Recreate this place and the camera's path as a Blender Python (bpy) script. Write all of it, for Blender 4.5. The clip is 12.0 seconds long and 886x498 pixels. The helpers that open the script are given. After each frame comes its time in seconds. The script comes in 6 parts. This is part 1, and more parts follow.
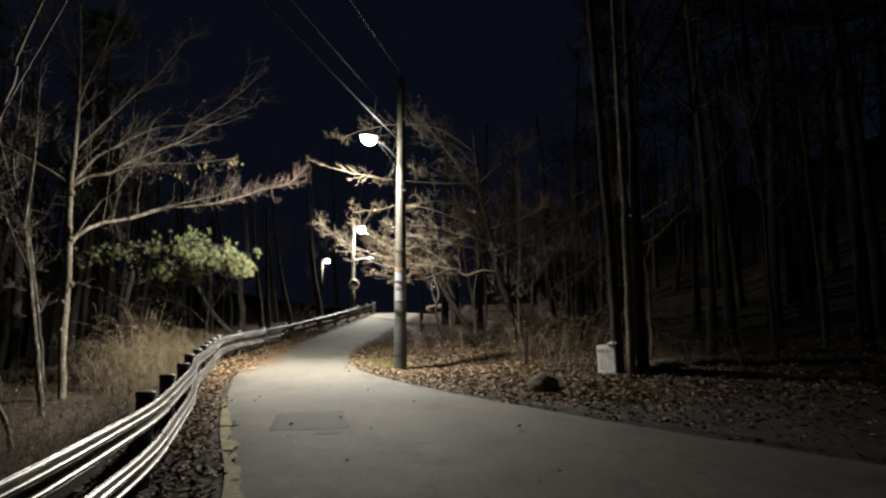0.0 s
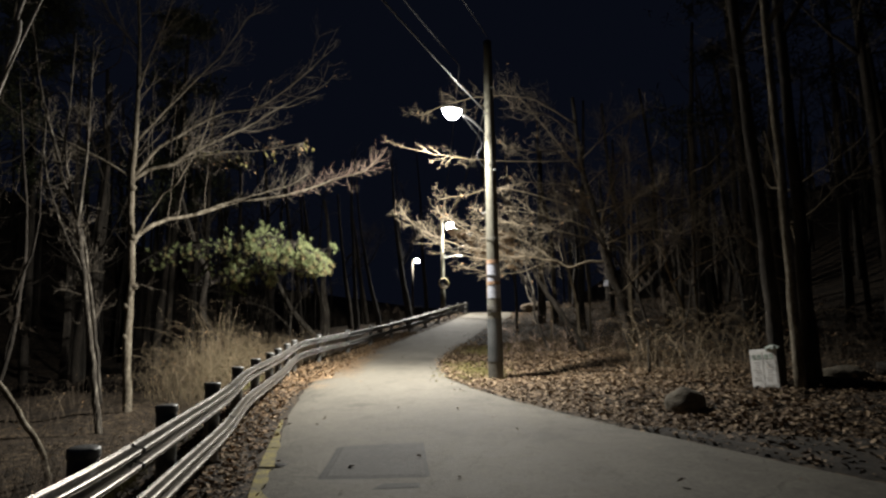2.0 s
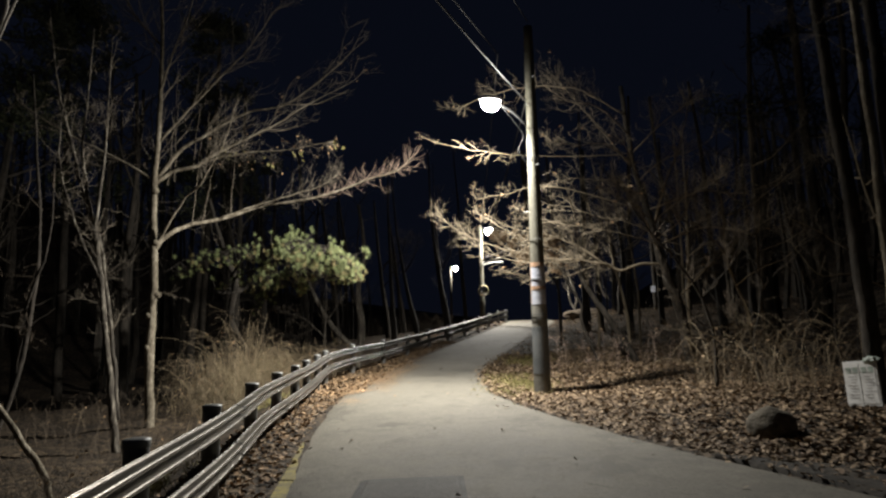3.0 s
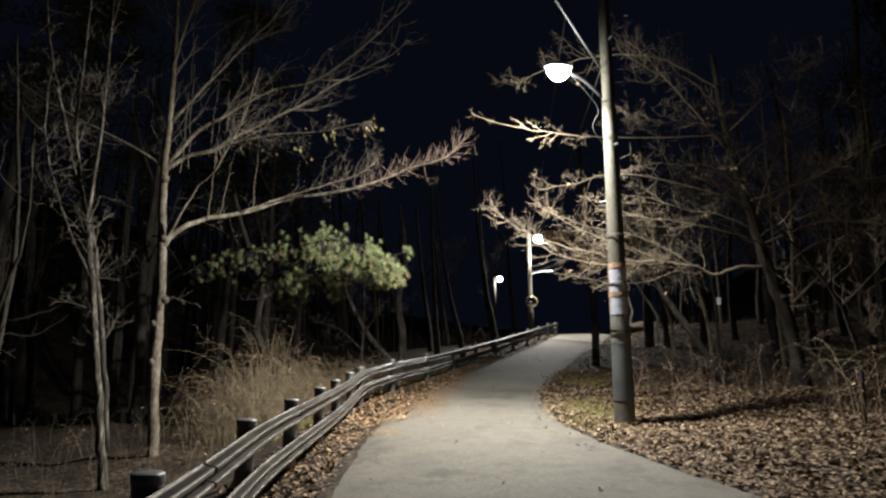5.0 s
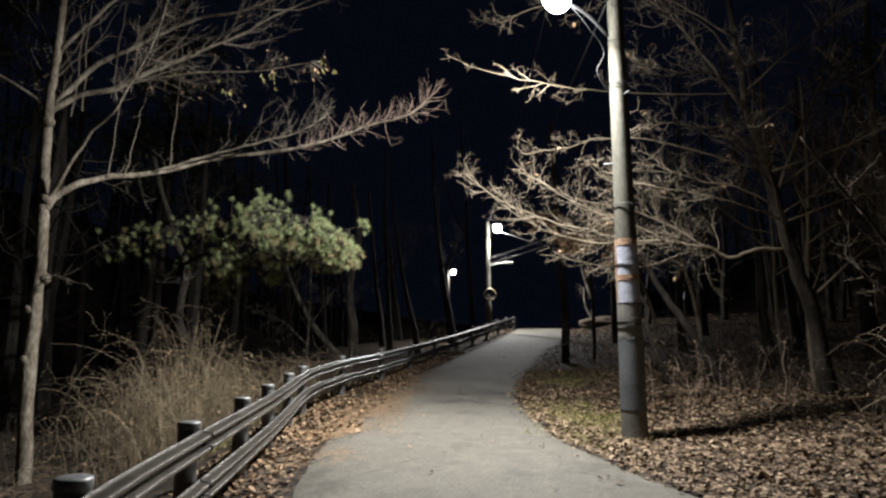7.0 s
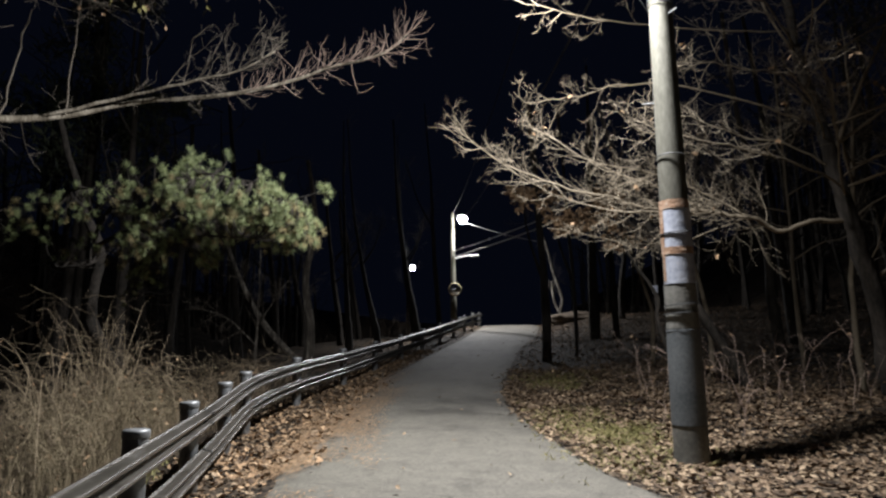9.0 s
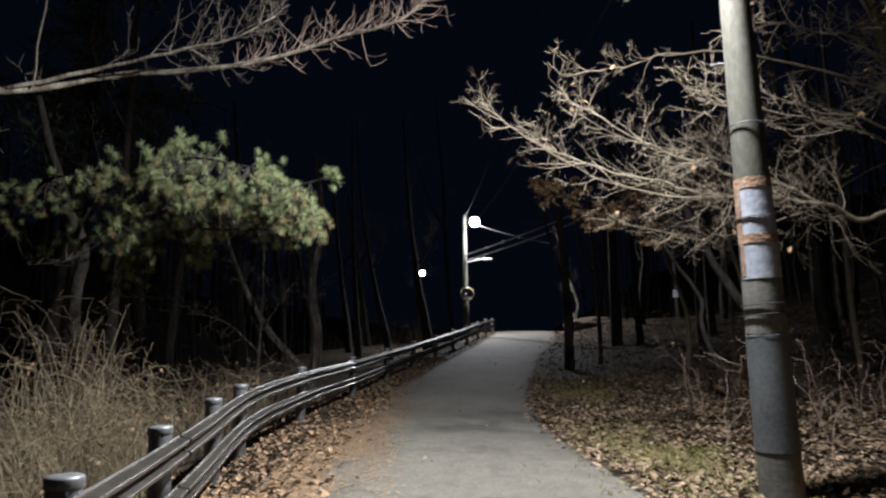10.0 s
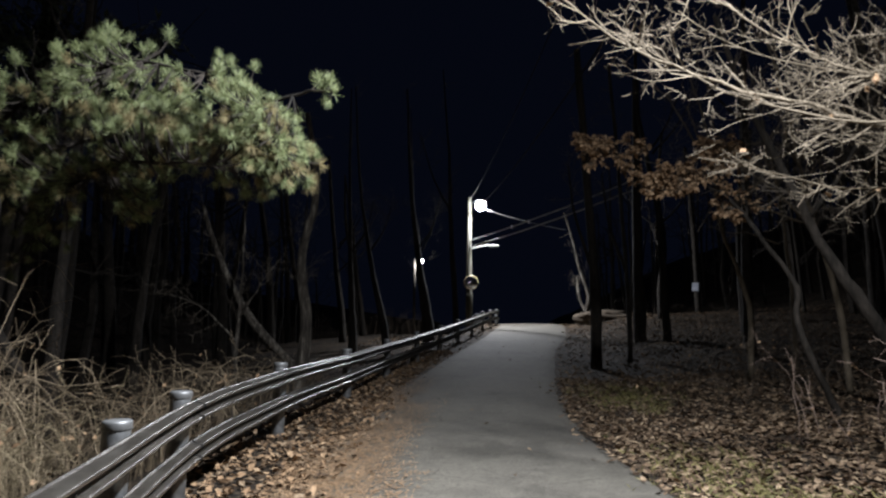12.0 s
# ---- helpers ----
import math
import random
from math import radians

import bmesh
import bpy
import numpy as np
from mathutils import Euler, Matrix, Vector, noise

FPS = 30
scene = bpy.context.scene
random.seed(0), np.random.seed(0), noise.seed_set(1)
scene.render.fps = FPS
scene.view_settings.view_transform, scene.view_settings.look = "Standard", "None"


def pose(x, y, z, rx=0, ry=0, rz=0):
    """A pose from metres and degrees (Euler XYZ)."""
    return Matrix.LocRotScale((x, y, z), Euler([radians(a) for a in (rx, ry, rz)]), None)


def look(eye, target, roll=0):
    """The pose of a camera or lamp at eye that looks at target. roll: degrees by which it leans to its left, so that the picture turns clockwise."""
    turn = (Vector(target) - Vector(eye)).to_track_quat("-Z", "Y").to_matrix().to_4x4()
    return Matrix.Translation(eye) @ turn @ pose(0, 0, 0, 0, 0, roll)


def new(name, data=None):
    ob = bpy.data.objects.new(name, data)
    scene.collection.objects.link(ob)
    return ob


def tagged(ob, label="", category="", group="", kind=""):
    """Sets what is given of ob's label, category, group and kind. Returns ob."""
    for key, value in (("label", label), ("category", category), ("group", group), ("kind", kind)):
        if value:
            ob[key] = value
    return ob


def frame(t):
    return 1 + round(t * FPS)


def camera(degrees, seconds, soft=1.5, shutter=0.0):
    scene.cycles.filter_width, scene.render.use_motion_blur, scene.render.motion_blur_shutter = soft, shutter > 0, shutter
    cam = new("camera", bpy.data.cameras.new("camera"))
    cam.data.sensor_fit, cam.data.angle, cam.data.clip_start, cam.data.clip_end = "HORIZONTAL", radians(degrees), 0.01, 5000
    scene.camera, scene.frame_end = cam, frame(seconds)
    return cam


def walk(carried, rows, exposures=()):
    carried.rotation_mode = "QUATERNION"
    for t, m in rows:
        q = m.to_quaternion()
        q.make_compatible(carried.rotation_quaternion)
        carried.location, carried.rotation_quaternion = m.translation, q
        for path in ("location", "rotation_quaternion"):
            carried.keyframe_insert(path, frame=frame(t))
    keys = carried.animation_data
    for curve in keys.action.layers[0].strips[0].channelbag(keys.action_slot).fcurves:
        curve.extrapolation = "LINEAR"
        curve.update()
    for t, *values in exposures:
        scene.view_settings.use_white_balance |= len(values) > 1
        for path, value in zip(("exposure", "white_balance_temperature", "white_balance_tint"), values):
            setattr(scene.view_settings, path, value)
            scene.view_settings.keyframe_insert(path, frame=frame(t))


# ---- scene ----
cam = camera(68.9, 12.0, soft=2.3, shutter=0.35)
METRES, EYE, TILT, LEAN, TURN = 15.5, 1.55, 1.7, 0.0, 0.0
ROWS = [
    (0.0, 0.0, 0.0, 0.0, 0.03, 5.64, 0.28),
    (0.5, 0.0003, 0.0445, 0.0005, 2.67, 5.54, 0.41),
    (1.0, -0.001, 0.0821, -0.0001, 3.96, 5.5, 0.59),
    (1.5, -0.0077, 0.1273, -0.0006, 6.52, 5.65, 0.86),
    (2.0, -0.0132, 0.1687, -0.0001, 8.19, 5.7, 1.18),
    (2.5, -0.0208, 0.2101, -0.0003, 10.65, 6.21, 1.33),
    (3.0, -0.0262, 0.2468, -0.0006, 11.65, 6.52, 1.49),
    (3.5, -0.0379, 0.2903, 0.0003, 13.59, 7.4, 1.39),
    (5.5, -0.0937, 0.4409, -0.0008, 15.26, 7.7, 0.87),
    (6.0, -0.1083, 0.4815, -0.0016, 13.18, 7.22, 0.71),
    (6.5, -0.123, 0.5188, -0.0021, 12.38, 7.44, 0.49),
    (7.0, -0.1384, 0.5585, -0.0019, 10.73, 7.16, 0.53),
    (9.0, -0.1947, 0.713, -0.0062, 6.79, 6.98, 1.1),
    (9.5, -0.2069, 0.7544, -0.0071, 7.21, 7.44, 1.15),
    (10.0, -0.2177, 0.7916, -0.0067, 7.53, 7.56, 1.17),
    (10.5, -0.2292, 0.8336, -0.0064, 7.73, 7.93, 0.92),
    (11.0, -0.2427, 0.8748, -0.0072, 7.67, 7.41, 0.57),
    (11.5, -0.2552, 0.9177, -0.0082, 7.71, 7.45, 0.16),
    (12.0, -0.2658, 0.9569, -0.008, 6.95, 6.79, -0.09),
]
walk(cam, [(t, pose(0, 0, EYE, TILT, LEAN, TURN) @ pose(METRES * x, METRES * y, METRES * z, 90 + pitch, roll, yaw)) for t, x, y, z, yaw, pitch, roll in ROWS],
     exposures=[(0.0, 0.65, 6450, 10), (1.5, 0.55, 6430, 10), (3.5, 0.42, 6380, 10), (5.5, 0.2, 6170, 11), (7.0, 0.0, 5960, 12), (9.0, -0.26, 5760, 13), (10.5, -0.16, 5620, 13), (12.0, -0.14, 5560, 13)])
# ---------------------------------------------------------------- light
world = bpy.data.worlds.new("night_sky")
scene.world = world
world.use_nodes = True
world.node_tree.nodes["Background"].inputs[0].default_value = (0.22, 0.29, 0.58, 1)
world.node_tree.nodes["Background"].inputs[1].default_value = 0.0078

TAN = math.tan(radians(TILT))


def lamp_light(name, place, watts, spill, colour, aim):
    """The light of one street lamp: a downward panel and the faint spill of its curved glass."""
    data = bpy.data.lights.new(name, "AREA")
    data.shape, data.size, data.size_y = "ELLIPSE", 0.42, 0.26
    data.energy, data.color, data.spread = watts, colour, radians(162)
    ob = new(name, data)
    ob.matrix_world = look(place, aim)
    glass = bpy.data.lights.new(name + "_glass", "POINT")
    glass.energy, glass.color, glass.shadow_soft_size = spill, colour, 0.12
    gob = new(name + "_glass", glass)
    gob.location = Vector(place) + Vector((0, 0, -0.16))


lamp_light("street_light_near", (-2.13, 18.12, 6.96), 1620, 160, (1.0, 0.955, 0.865), (-4.9, 17.7, 0))
lamp_light("street_light_middle", (-6.2, 49.2, 9.3), 1900, 90, (1.0, 0.95, 0.86), (-3.6, 48.2, 0))
lamp_light("street_light_far", (-14.45, 80.0, 10.45), 1400, 55, (1.0, 0.93, 0.80), (-14.0, 79.0, 0))


# ---------------------------------------------------------------- materials
def material(name, colours, scale=6.0, rough=0.9, metal=0.0, bump=0.3, bump_scale=None, fine=40.0, emit=None, per=0.0, stretch=(1, 1, 1), spec=0.3, space="Object"):
    """Mottled surface: a coarse and a fine noise between the colours, with relief."""
    m = bpy.data.materials.new(name)
    m.use_nodes = True
    nt = m.node_tree
    b = nt.nodes["Principled BSDF"]
    b.inputs["Roughness"].default_value, b.inputs["Metallic"].default_value = rough, metal
    b.inputs["Specular IOR Level"].default_value = spec
    tc = nt.nodes.new("ShaderNodeTexCoord")
    mp = nt.nodes.new("ShaderNodeMapping")
    mp.inputs["Scale"].default_value = stretch
    nt.links.new(tc.outputs[space], mp.inputs[0])
    n1, n2 = nt.nodes.new("ShaderNodeTexNoise"), nt.nodes.new("ShaderNodeTexNoise")
    n1.inputs["Scale"].default_value, n1.inputs["Detail"].default_value = scale, 6
    n2.inputs["Scale"].default_value, n2.inputs["Detail"].default_value = fine, 4
    for n in (n1, n2):
        nt.links.new(mp.outputs[0], n.inputs["Vector"])
    mix = nt.nodes.new("ShaderNodeMath")
    mix.operation = "MULTIPLY_ADD"
    mix.inputs[1].default_value = 0.45
    nt.links.new(n2.outputs[0], mix.inputs[0])
    half = nt.nodes.new("ShaderNodeMath")
    half.operation = "MULTIPLY"
    half.inputs[1].default_value = 0.55
    nt.links.new(n1.outputs[0], half.inputs[0])
    nt.links.new(half.outputs[0], mix.inputs[2])
    value = mix
    if per:
        geo = nt.nodes.new("ShaderNodeNewGeometry")
        add = nt.nodes.new("ShaderNodeMath")
        add.operation = "MULTIPLY_ADD"
        add.inputs[1].default_value = per
        sub = nt.nodes.new("ShaderNodeMath")
        sub.operation = "SUBTRACT"
        sub.inputs[1].default_value = per / 2
        nt.links.new(geo.outputs["Random Per Island"], add.inputs[0])
        nt.links.new(mix.outputs[0], add.inputs[2])
        nt.links.new(add.outputs[0], sub.inputs[0])
        value = sub
    ramp = nt.nodes.new("ShaderNodeValToRGB")
    el = ramp.color_ramp.elements
    while len(el) < len(colours):
        el.new(0.5)
    for i, c in enumerate(colours):
        lo, hi = (0.34, 0.66) if not per else (0.12, 0.88)
        el[i].position = lo + (hi - lo) * i / max(1, len(colours) - 1)
        el[i].color = (*c, 1)
    nt.links.new(value.outputs[0], ramp.inputs[0])
    nt.links.new(ramp.outputs[0], b.inputs["Base Color"])
    if bump:
        bp = nt.nodes.new("ShaderNodeBump")
        bp.inputs["Strength"].default_value, bp.inputs["Distance"].default_value = bump, 0.02
        nb = n2
        if bump_scale:
            nb = nt.nodes.new("ShaderNodeTexNoise")
            nb.inputs["Scale"].default_value, nb.inputs["Detail"].default_value = bump_scale, 5
            nt.links.new(mp.outputs[0], nb.inputs["Vector"])
        nt.links.new(nb.outputs[0], bp.inputs["Height"])
        nt.links.new(bp.outputs[0], b.inputs["Normal"])
    if emit:
        b.inputs["Emission Color"].default_value = (*emit[0], 1)
        b.inputs["Emission Strength"].default_value = emit[1]
    return m


def asphalt(name, dark, light, crack):
    """Worn asphalt: broad stains, a stone grain, fine cracks and pits."""
    m = bpy.data.materials.new(name)
    m.use_nodes = True
    nt = m.node_tree
    N, K = nt.nodes.new, nt.links.new
    bs = nt.nodes["Principled BSDF"]
    bs.inputs["Specular IOR Level"].default_value = 0.3
    tc = N("ShaderNodeTexCoord")

    def noise_at(scale, detail, stretch=(1, 1, 1), rough=0.6):
        mp, n = N("ShaderNodeMapping"), N("ShaderNodeTexNoise")
        mp.inputs["Scale"].default_value = stretch
        n.inputs["Scale"].default_value, n.inputs["Detail"].default_value, n.inputs["Roughness"].default_value = scale, detail, rough
        K(tc.outputs["Object"], mp.inputs[0])
        K(mp.outputs[0], n.inputs["Vector"])
        return n.outputs[0]

    def math_of(op, a, c):
        n = N("ShaderNodeMath")
        n.operation = op
        for k, val in enumerate((a, c)):
            if isinstance(val, (int, float)):
                n.inputs[k].default_value = val
            else:
                K(val, n.inputs[k])
        return n.outputs[0]

    broad, mid, grain = noise_at(0.32, 4, (1, 0.6, 1)), noise_at(3.4, 9, (1, 1, 1), 0.72), noise_at(34, 4, (1, 1, 1), 0.75)
    tone = math_of("ADD", math_of("ADD", math_of("MULTIPLY", broad, 0.34), math_of("MULTIPLY", mid, 0.36)), math_of("MULTIPLY", grain, 0.30))
    ramp = N("ShaderNodeValToRGB")
    el = ramp.color_ramp.elements
    el[0].position, el[0].color = 0.42, (*dark, 1)
    el[1].position, el[1].color = 0.58, (*light, 1)
    K(tone, ramp.inputs[0])
    # cracks: edges of a warped cell pattern, broken up by the broad stains
    warp = N("ShaderNodeMix")
    warp.data_type = "VECTOR"
    warp.inputs["Factor"].default_value = 0.25
    wn = N("ShaderNodeTexNoise")
    wn.inputs["Scale"].default_value = 1.6
    K(tc.outputs["Object"], wn.inputs["Vector"])
    K(tc.outputs["Object"], warp.inputs["A"])
    K(wn.outputs["Color"], warp.inputs["B"])
    cell = N("ShaderNodeTexVoronoi")
    cell.feature = "DISTANCE_TO_EDGE"
    cell.inputs["Scale"].default_value = 0.55
    K(warp.outputs["Result"], cell.inputs["Vector"])
    line = math_of("LESS_THAN", cell.outputs["Distance"], math_of("MULTIPLY", math_of("SUBTRACT", mid, 0.50), 0.07))
    pits = math_of("GREATER_THAN", math_of("ADD", math_of("MULTIPLY", noise_at(21, 2), 0.8), math_of("MULTIPLY", mid, 0.3)), 0.635)
    blots = math_of("MINIMUM", math_of("MAXIMUM", math_of("MULTIPLY", math_of("SUBTRACT", noise_at(1.3, 7, (1, 0.7, 1), 0.75), 0.54), 5.0), 0.0), 0.42)
    hurt = math_of("MAXIMUM", math_of("MAXIMUM", math_of("MULTIPLY", line, crack), math_of("MULTIPLY", pits, 0.32)), blots)
    mix = N("ShaderNodeMix")
    mix.data_type = "RGBA"
    K(hurt, mix.inputs["Factor"])
    K(ramp.outputs[0], mix.inputs["A"])
    mix.inputs["B"].default_value = (dark[0] * 0.35, dark[1] * 0.35, dark[2] * 0.33, 1)
    K(mix.outputs["Result"], bs.inputs["Base Color"])
    K(math_of("ADD", math_of("MULTIPLY", mid, 0.3), 0.68), bs.inputs["Roughness"])
    bp = N("ShaderNodeBump")
    bp.inputs["Strength"].default_value, bp.inputs["Distance"].default_value = 0.7, 0.012
    K(math_of("SUBTRACT", math_of("ADD", grain, math_of("MULTIPLY", mid, 0.8)), math_of("MULTIPLY", hurt, 0.8)), bp.inputs["Height"])
    K(bp.outputs[0], bs.inputs["Normal"])
    return m


ASPHALT = asphalt("asphalt", (0.062, 0.056, 0.045), (0.132, 0.121, 0.097), 0.5)
SEAM = asphalt("tar_seam", (0.018, 0.018, 0.017), (0.05, 0.049, 0.046), 0.3)
PATCH = asphalt("patched_asphalt", (0.020, 0.019, 0.018), (0.078, 0.074, 0.066), 0.6)
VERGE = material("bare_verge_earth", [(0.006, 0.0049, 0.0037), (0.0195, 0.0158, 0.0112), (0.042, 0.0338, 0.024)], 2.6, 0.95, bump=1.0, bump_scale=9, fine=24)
STRAW = material("dry_straw_grass", [(0.075, 0.0585, 0.0315), (0.165, 0.1312, 0.075), (0.285, 0.2325, 0.1425)], 2.0, 0.8, bump=0, per=0.6)
MOUND = material("bare_brown_earth", [(0.03, 0.022, 0.015), (0.06, 0.046, 0.031), (0.095, 0.073, 0.05)], 3.0, 0.95, bump=0.8, bump_scale=9, fine=20)
PAINT = material("worn_yellow_paint", [(0.085, 0.076, 0.052), (0.165, 0.14, 0.05), (0.31, 0.25, 0.05)], 7.0, 0.8, bump=0.3, fine=30)
def littered_soil():
    """Soil under a felt of old leaves: warped leaf-sized cells of several browns over broad damp patches."""
    m = bpy.data.materials.new("leafy_soil")
    m.use_nodes = True
    nt = m.node_tree
    N, K = nt.nodes.new, nt.links.new
    bs = nt.nodes["Principled BSDF"]
    bs.inputs["Roughness"].default_value, bs.inputs["Specular IOR Level"].default_value = 0.9, 0.2
    tc, wn, warp = N("ShaderNodeTexCoord"), N("ShaderNodeTexNoise"), N("ShaderNodeMix")
    wn.inputs["Scale"].default_value = 9
    warp.data_type = "VECTOR"
    warp.inputs["Factor"].default_value = 0.06
    K(tc.outputs["Object"], wn.inputs["Vector"])
    K(tc.outputs["Object"], warp.inputs["A"])
    K(wn.outputs["Color"], warp.inputs["B"])
    cell, edge, broad = N("ShaderNodeTexVoronoi"), N("ShaderNodeTexVoronoi"), N("ShaderNodeTexNoise")
    edge.feature = "DISTANCE_TO_EDGE"
    for n in (cell, edge):
        n.inputs["Scale"].default_value = 15
        K(warp.outputs["Result"], n.inputs["Vector"])
    broad.inputs["Scale"].default_value, broad.inputs["Detail"].default_value = 0.7, 5
    K(tc.outputs["Object"], broad.inputs["Vector"])
    sep = N("ShaderNodeSeparateColor")
    K(cell.outputs["Color"], sep.inputs[0])
    f = N("ShaderNodeMath")
    f.operation = "MULTIPLY"
    K(sep.outputs[0], f.inputs[0])
    K(broad.outputs[0], f.inputs[1])
    ramp = N("ShaderNodeValToRGB")
    el = ramp.color_ramp.elements
    el.new(0.5)
    for e, p, c in zip(el, (0.03, 0.25, 0.55), ((0.009, 0.0075, 0.0055), (0.033, 0.024, 0.016), (0.095, 0.07, 0.044))):
        e.position, e.color = p, (*c, 1)
    K(f.outputs[0], ramp.inputs[0])
    K(ramp.outputs[0], bs.inputs["Base Color"])
    bp = N("ShaderNodeBump")
    bp.inputs["Strength"].default_value, bp.inputs["Distance"].default_value = 1.0, 0.03
    h = N("ShaderNodeMath")
    h.operation = "ADD"
    K(edge.outputs["Distance"], h.inputs[0])
    K(sep.outputs[1], h.inputs[1])
    K(h.outputs[0], bp.inputs["Height"])
    K(bp.outputs[0], bs.inputs["Normal"])
    return m


SOIL = littered_soil()
LEAF = material("dead_oak_leaf", [(0.052, 0.033, 0.019), (0.135, 0.09, 0.052), (0.29, 0.215, 0.135)], 3.0, 0.8, bump=0.2, per=0.75)
TAN_LEAF = material("withered_tan_leaf", [(0.15, 0.092, 0.048), (0.27, 0.175, 0.095), (0.38, 0.265, 0.155)], 3.0, 0.8, bump=0.2, per=0.6)
BARK = material("pale_grey_bark", [(0.04, 0.032, 0.022), (0.135, 0.115, 0.083), (0.27, 0.24, 0.187)], 7.0, 0.9, bump=1.0, bump_scale=22, fine=34, stretch=(1, 1, 0.3))
SLIM_BARK = material("streaked_slender_bark", [(0.014, 0.012, 0.010), (0.06, 0.051, 0.040), (0.26, 0.235, 0.19)], 10.0, 0.9, bump=1.0, bump_scale=30, fine=34, stretch=(1, 1, 0.13))
TWIG = material("grey_twig_bark", [(0.052, 0.043, 0.032), (0.102, 0.085, 0.064), (0.172, 0.147, 0.113)], 4.0, 0.85, bump=0.3, per=0.4)
# TWIG made paler, to stand for lamp light on twigs by the pole.
LAMPLIT_TWIG = material("lamplit_grey_twig", [(0.062, 0.049, 0.033), (0.125, 0.101, 0.068), (0.205, 0.17, 0.12)], 4.0, 0.85, bump=0.3, per=0.4)
PALE = material("pale_stripped_wood", [(0.30, 0.27, 0.23), (0.44, 0.41, 0.36), (0.56, 0.53, 0.47)], 6.0, 0.8, bump=0.4, fine=25)
RED_TWIG = material("reddish_twig_bark", [(0.16, 0.11, 0.085), (0.26, 0.19, 0.15), (0.34, 0.26, 0.20)], 4.0, 0.85, bump=0.3, per=0.4)
# Furrowed bark darkened further, so that unlit trunks read as near-black silhouettes.
DARK_UNLIT_BARK = material("dark_unlit_furrowed_bark", [(0.010, 0.009, 0.0075), (0.030, 0.0255, 0.020), (0.06, 0.05, 0.041)], 5.0, 0.95, bump=1.0, bump_scale=18, fine=26, stretch=(1, 1, 0.25))
NEEDLE = material("pine_needle", [(0.075, 0.094, 0.036), (0.15, 0.178, 0.072), (0.245, 0.268, 0.12)], 2.0, 0.6, bump=0, per=0.5)
OLD_NEEDLE = material("browned_pine_needle", [(0.14, 0.115, 0.05), (0.23, 0.19, 0.085)], 2.0, 0.7, bump=0, per=0.5)
CANE = material("dry_cane", [(0.05, 0.037, 0.022), (0.145, 0.11, 0.067), (0.31, 0.247, 0.16)], 2.0, 0.85, bump=0, per=0.6)
# CANE darkened, to stand for the shade beyond the lamps' reach.
SHADED_CANE = material("shade_dimmed_cane", [(0.025, 0.02, 0.014), (0.065, 0.05, 0.034), (0.13, 0.10, 0.072)], 2.0, 0.9, bump=0, per=0.6)
WEED = material("green_weed", [(0.075, 0.07, 0.024), (0.15, 0.135, 0.045), (0.26, 0.225, 0.09)], 2.0, 0.7, bump=0, per=0.6)
STEEL = material("dull_galvanised_steel", [(0.082, 0.074, 0.062), (0.135, 0.123, 0.104), (0.20, 0.184, 0.157)], 3.0, 0.27, 0.75, bump=0.05, bump_scale=30, fine=14, spec=0.5)
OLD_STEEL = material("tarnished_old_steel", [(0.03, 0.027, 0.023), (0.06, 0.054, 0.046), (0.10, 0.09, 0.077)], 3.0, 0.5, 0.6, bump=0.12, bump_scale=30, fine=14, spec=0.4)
# Needle green darkened to near black, so the crowns look unlit.
UNLIT_NEEDLE = material("unlit_pine_needle", [(0.014, 0.018, 0.009), (0.03, 0.036, 0.018), (0.05, 0.058, 0.03)], 2.0, 0.7, bump=0, per=0.5)
POST_STEEL = material("weathered_post_steel", [(0.10, 0.103, 0.103), (0.19, 0.194, 0.192), (0.28, 0.282, 0.278)], 4.0, 0.5, 0.6, bump=0.15, fine=18)
CONCRETE = material("pole_concrete", [(0.042, 0.039, 0.028), (0.07, 0.066, 0.049), (0.10, 0.096, 0.074)], 1.6, 0.85, bump=0.08, bump_scale=60, fine=24, stretch=(1, 1, 0.4))
# Lower-pole grey, its tone set for the lamp light grazing down the shaft.
LOW_CONCRETE = material("lower_pole_concrete", [(0.075, 0.073, 0.064), (0.12, 0.116, 0.10), (0.18, 0.172, 0.15)], 2.5, 0.85, bump=0.1, bump_scale=40, fine=24)
SHEATH = material("grey_pole_sheath", [(0.060, 0.066, 0.068), (0.092, 0.098, 0.10), (0.125, 0.13, 0.13)], 2.0, 0.6, bump=0.05, fine=30)
WHITE_BAND = material("faded_white_sheet", [(0.19, 0.20, 0.24), (0.30, 0.315, 0.36), (0.40, 0.41, 0.45)], 3.2, 0.6, bump=0.15, fine=18)
RUST = material("rusted_tape", [(0.16, 0.092, 0.052), (0.235, 0.145, 0.088), (0.30, 0.235, 0.175)], 9.0, 0.9, bump=0.4, fine=30)
BLACK = material("black_rubber", [(0.012, 0.012, 0.012), (0.03, 0.03, 0.03)], 5.0, 0.6, bump=0.1)
DARK_BOLT = material("blackened_bolt", [(0.008, 0.008, 0.008), (0.02, 0.019, 0.018)], 9.0, 0.95, bump=0.2, spec=0.05)
CABLE = material("cable_sheath", [(0.26, 0.26, 0.26), (0.38, 0.38, 0.38)], 5.0, 0.4, bump=0)
ARM_STEEL = material("dark_lamp_arm", [(0.02, 0.02, 0.02), (0.05, 0.05, 0.05)], 5.0, 0.6, 0.2, bump=0.1)
LAMP_BODY = material("lamp_housing", [(0.15, 0.15, 0.145), (0.22, 0.22, 0.21)], 5.0, 0.45, 0.3, bump=0.1)
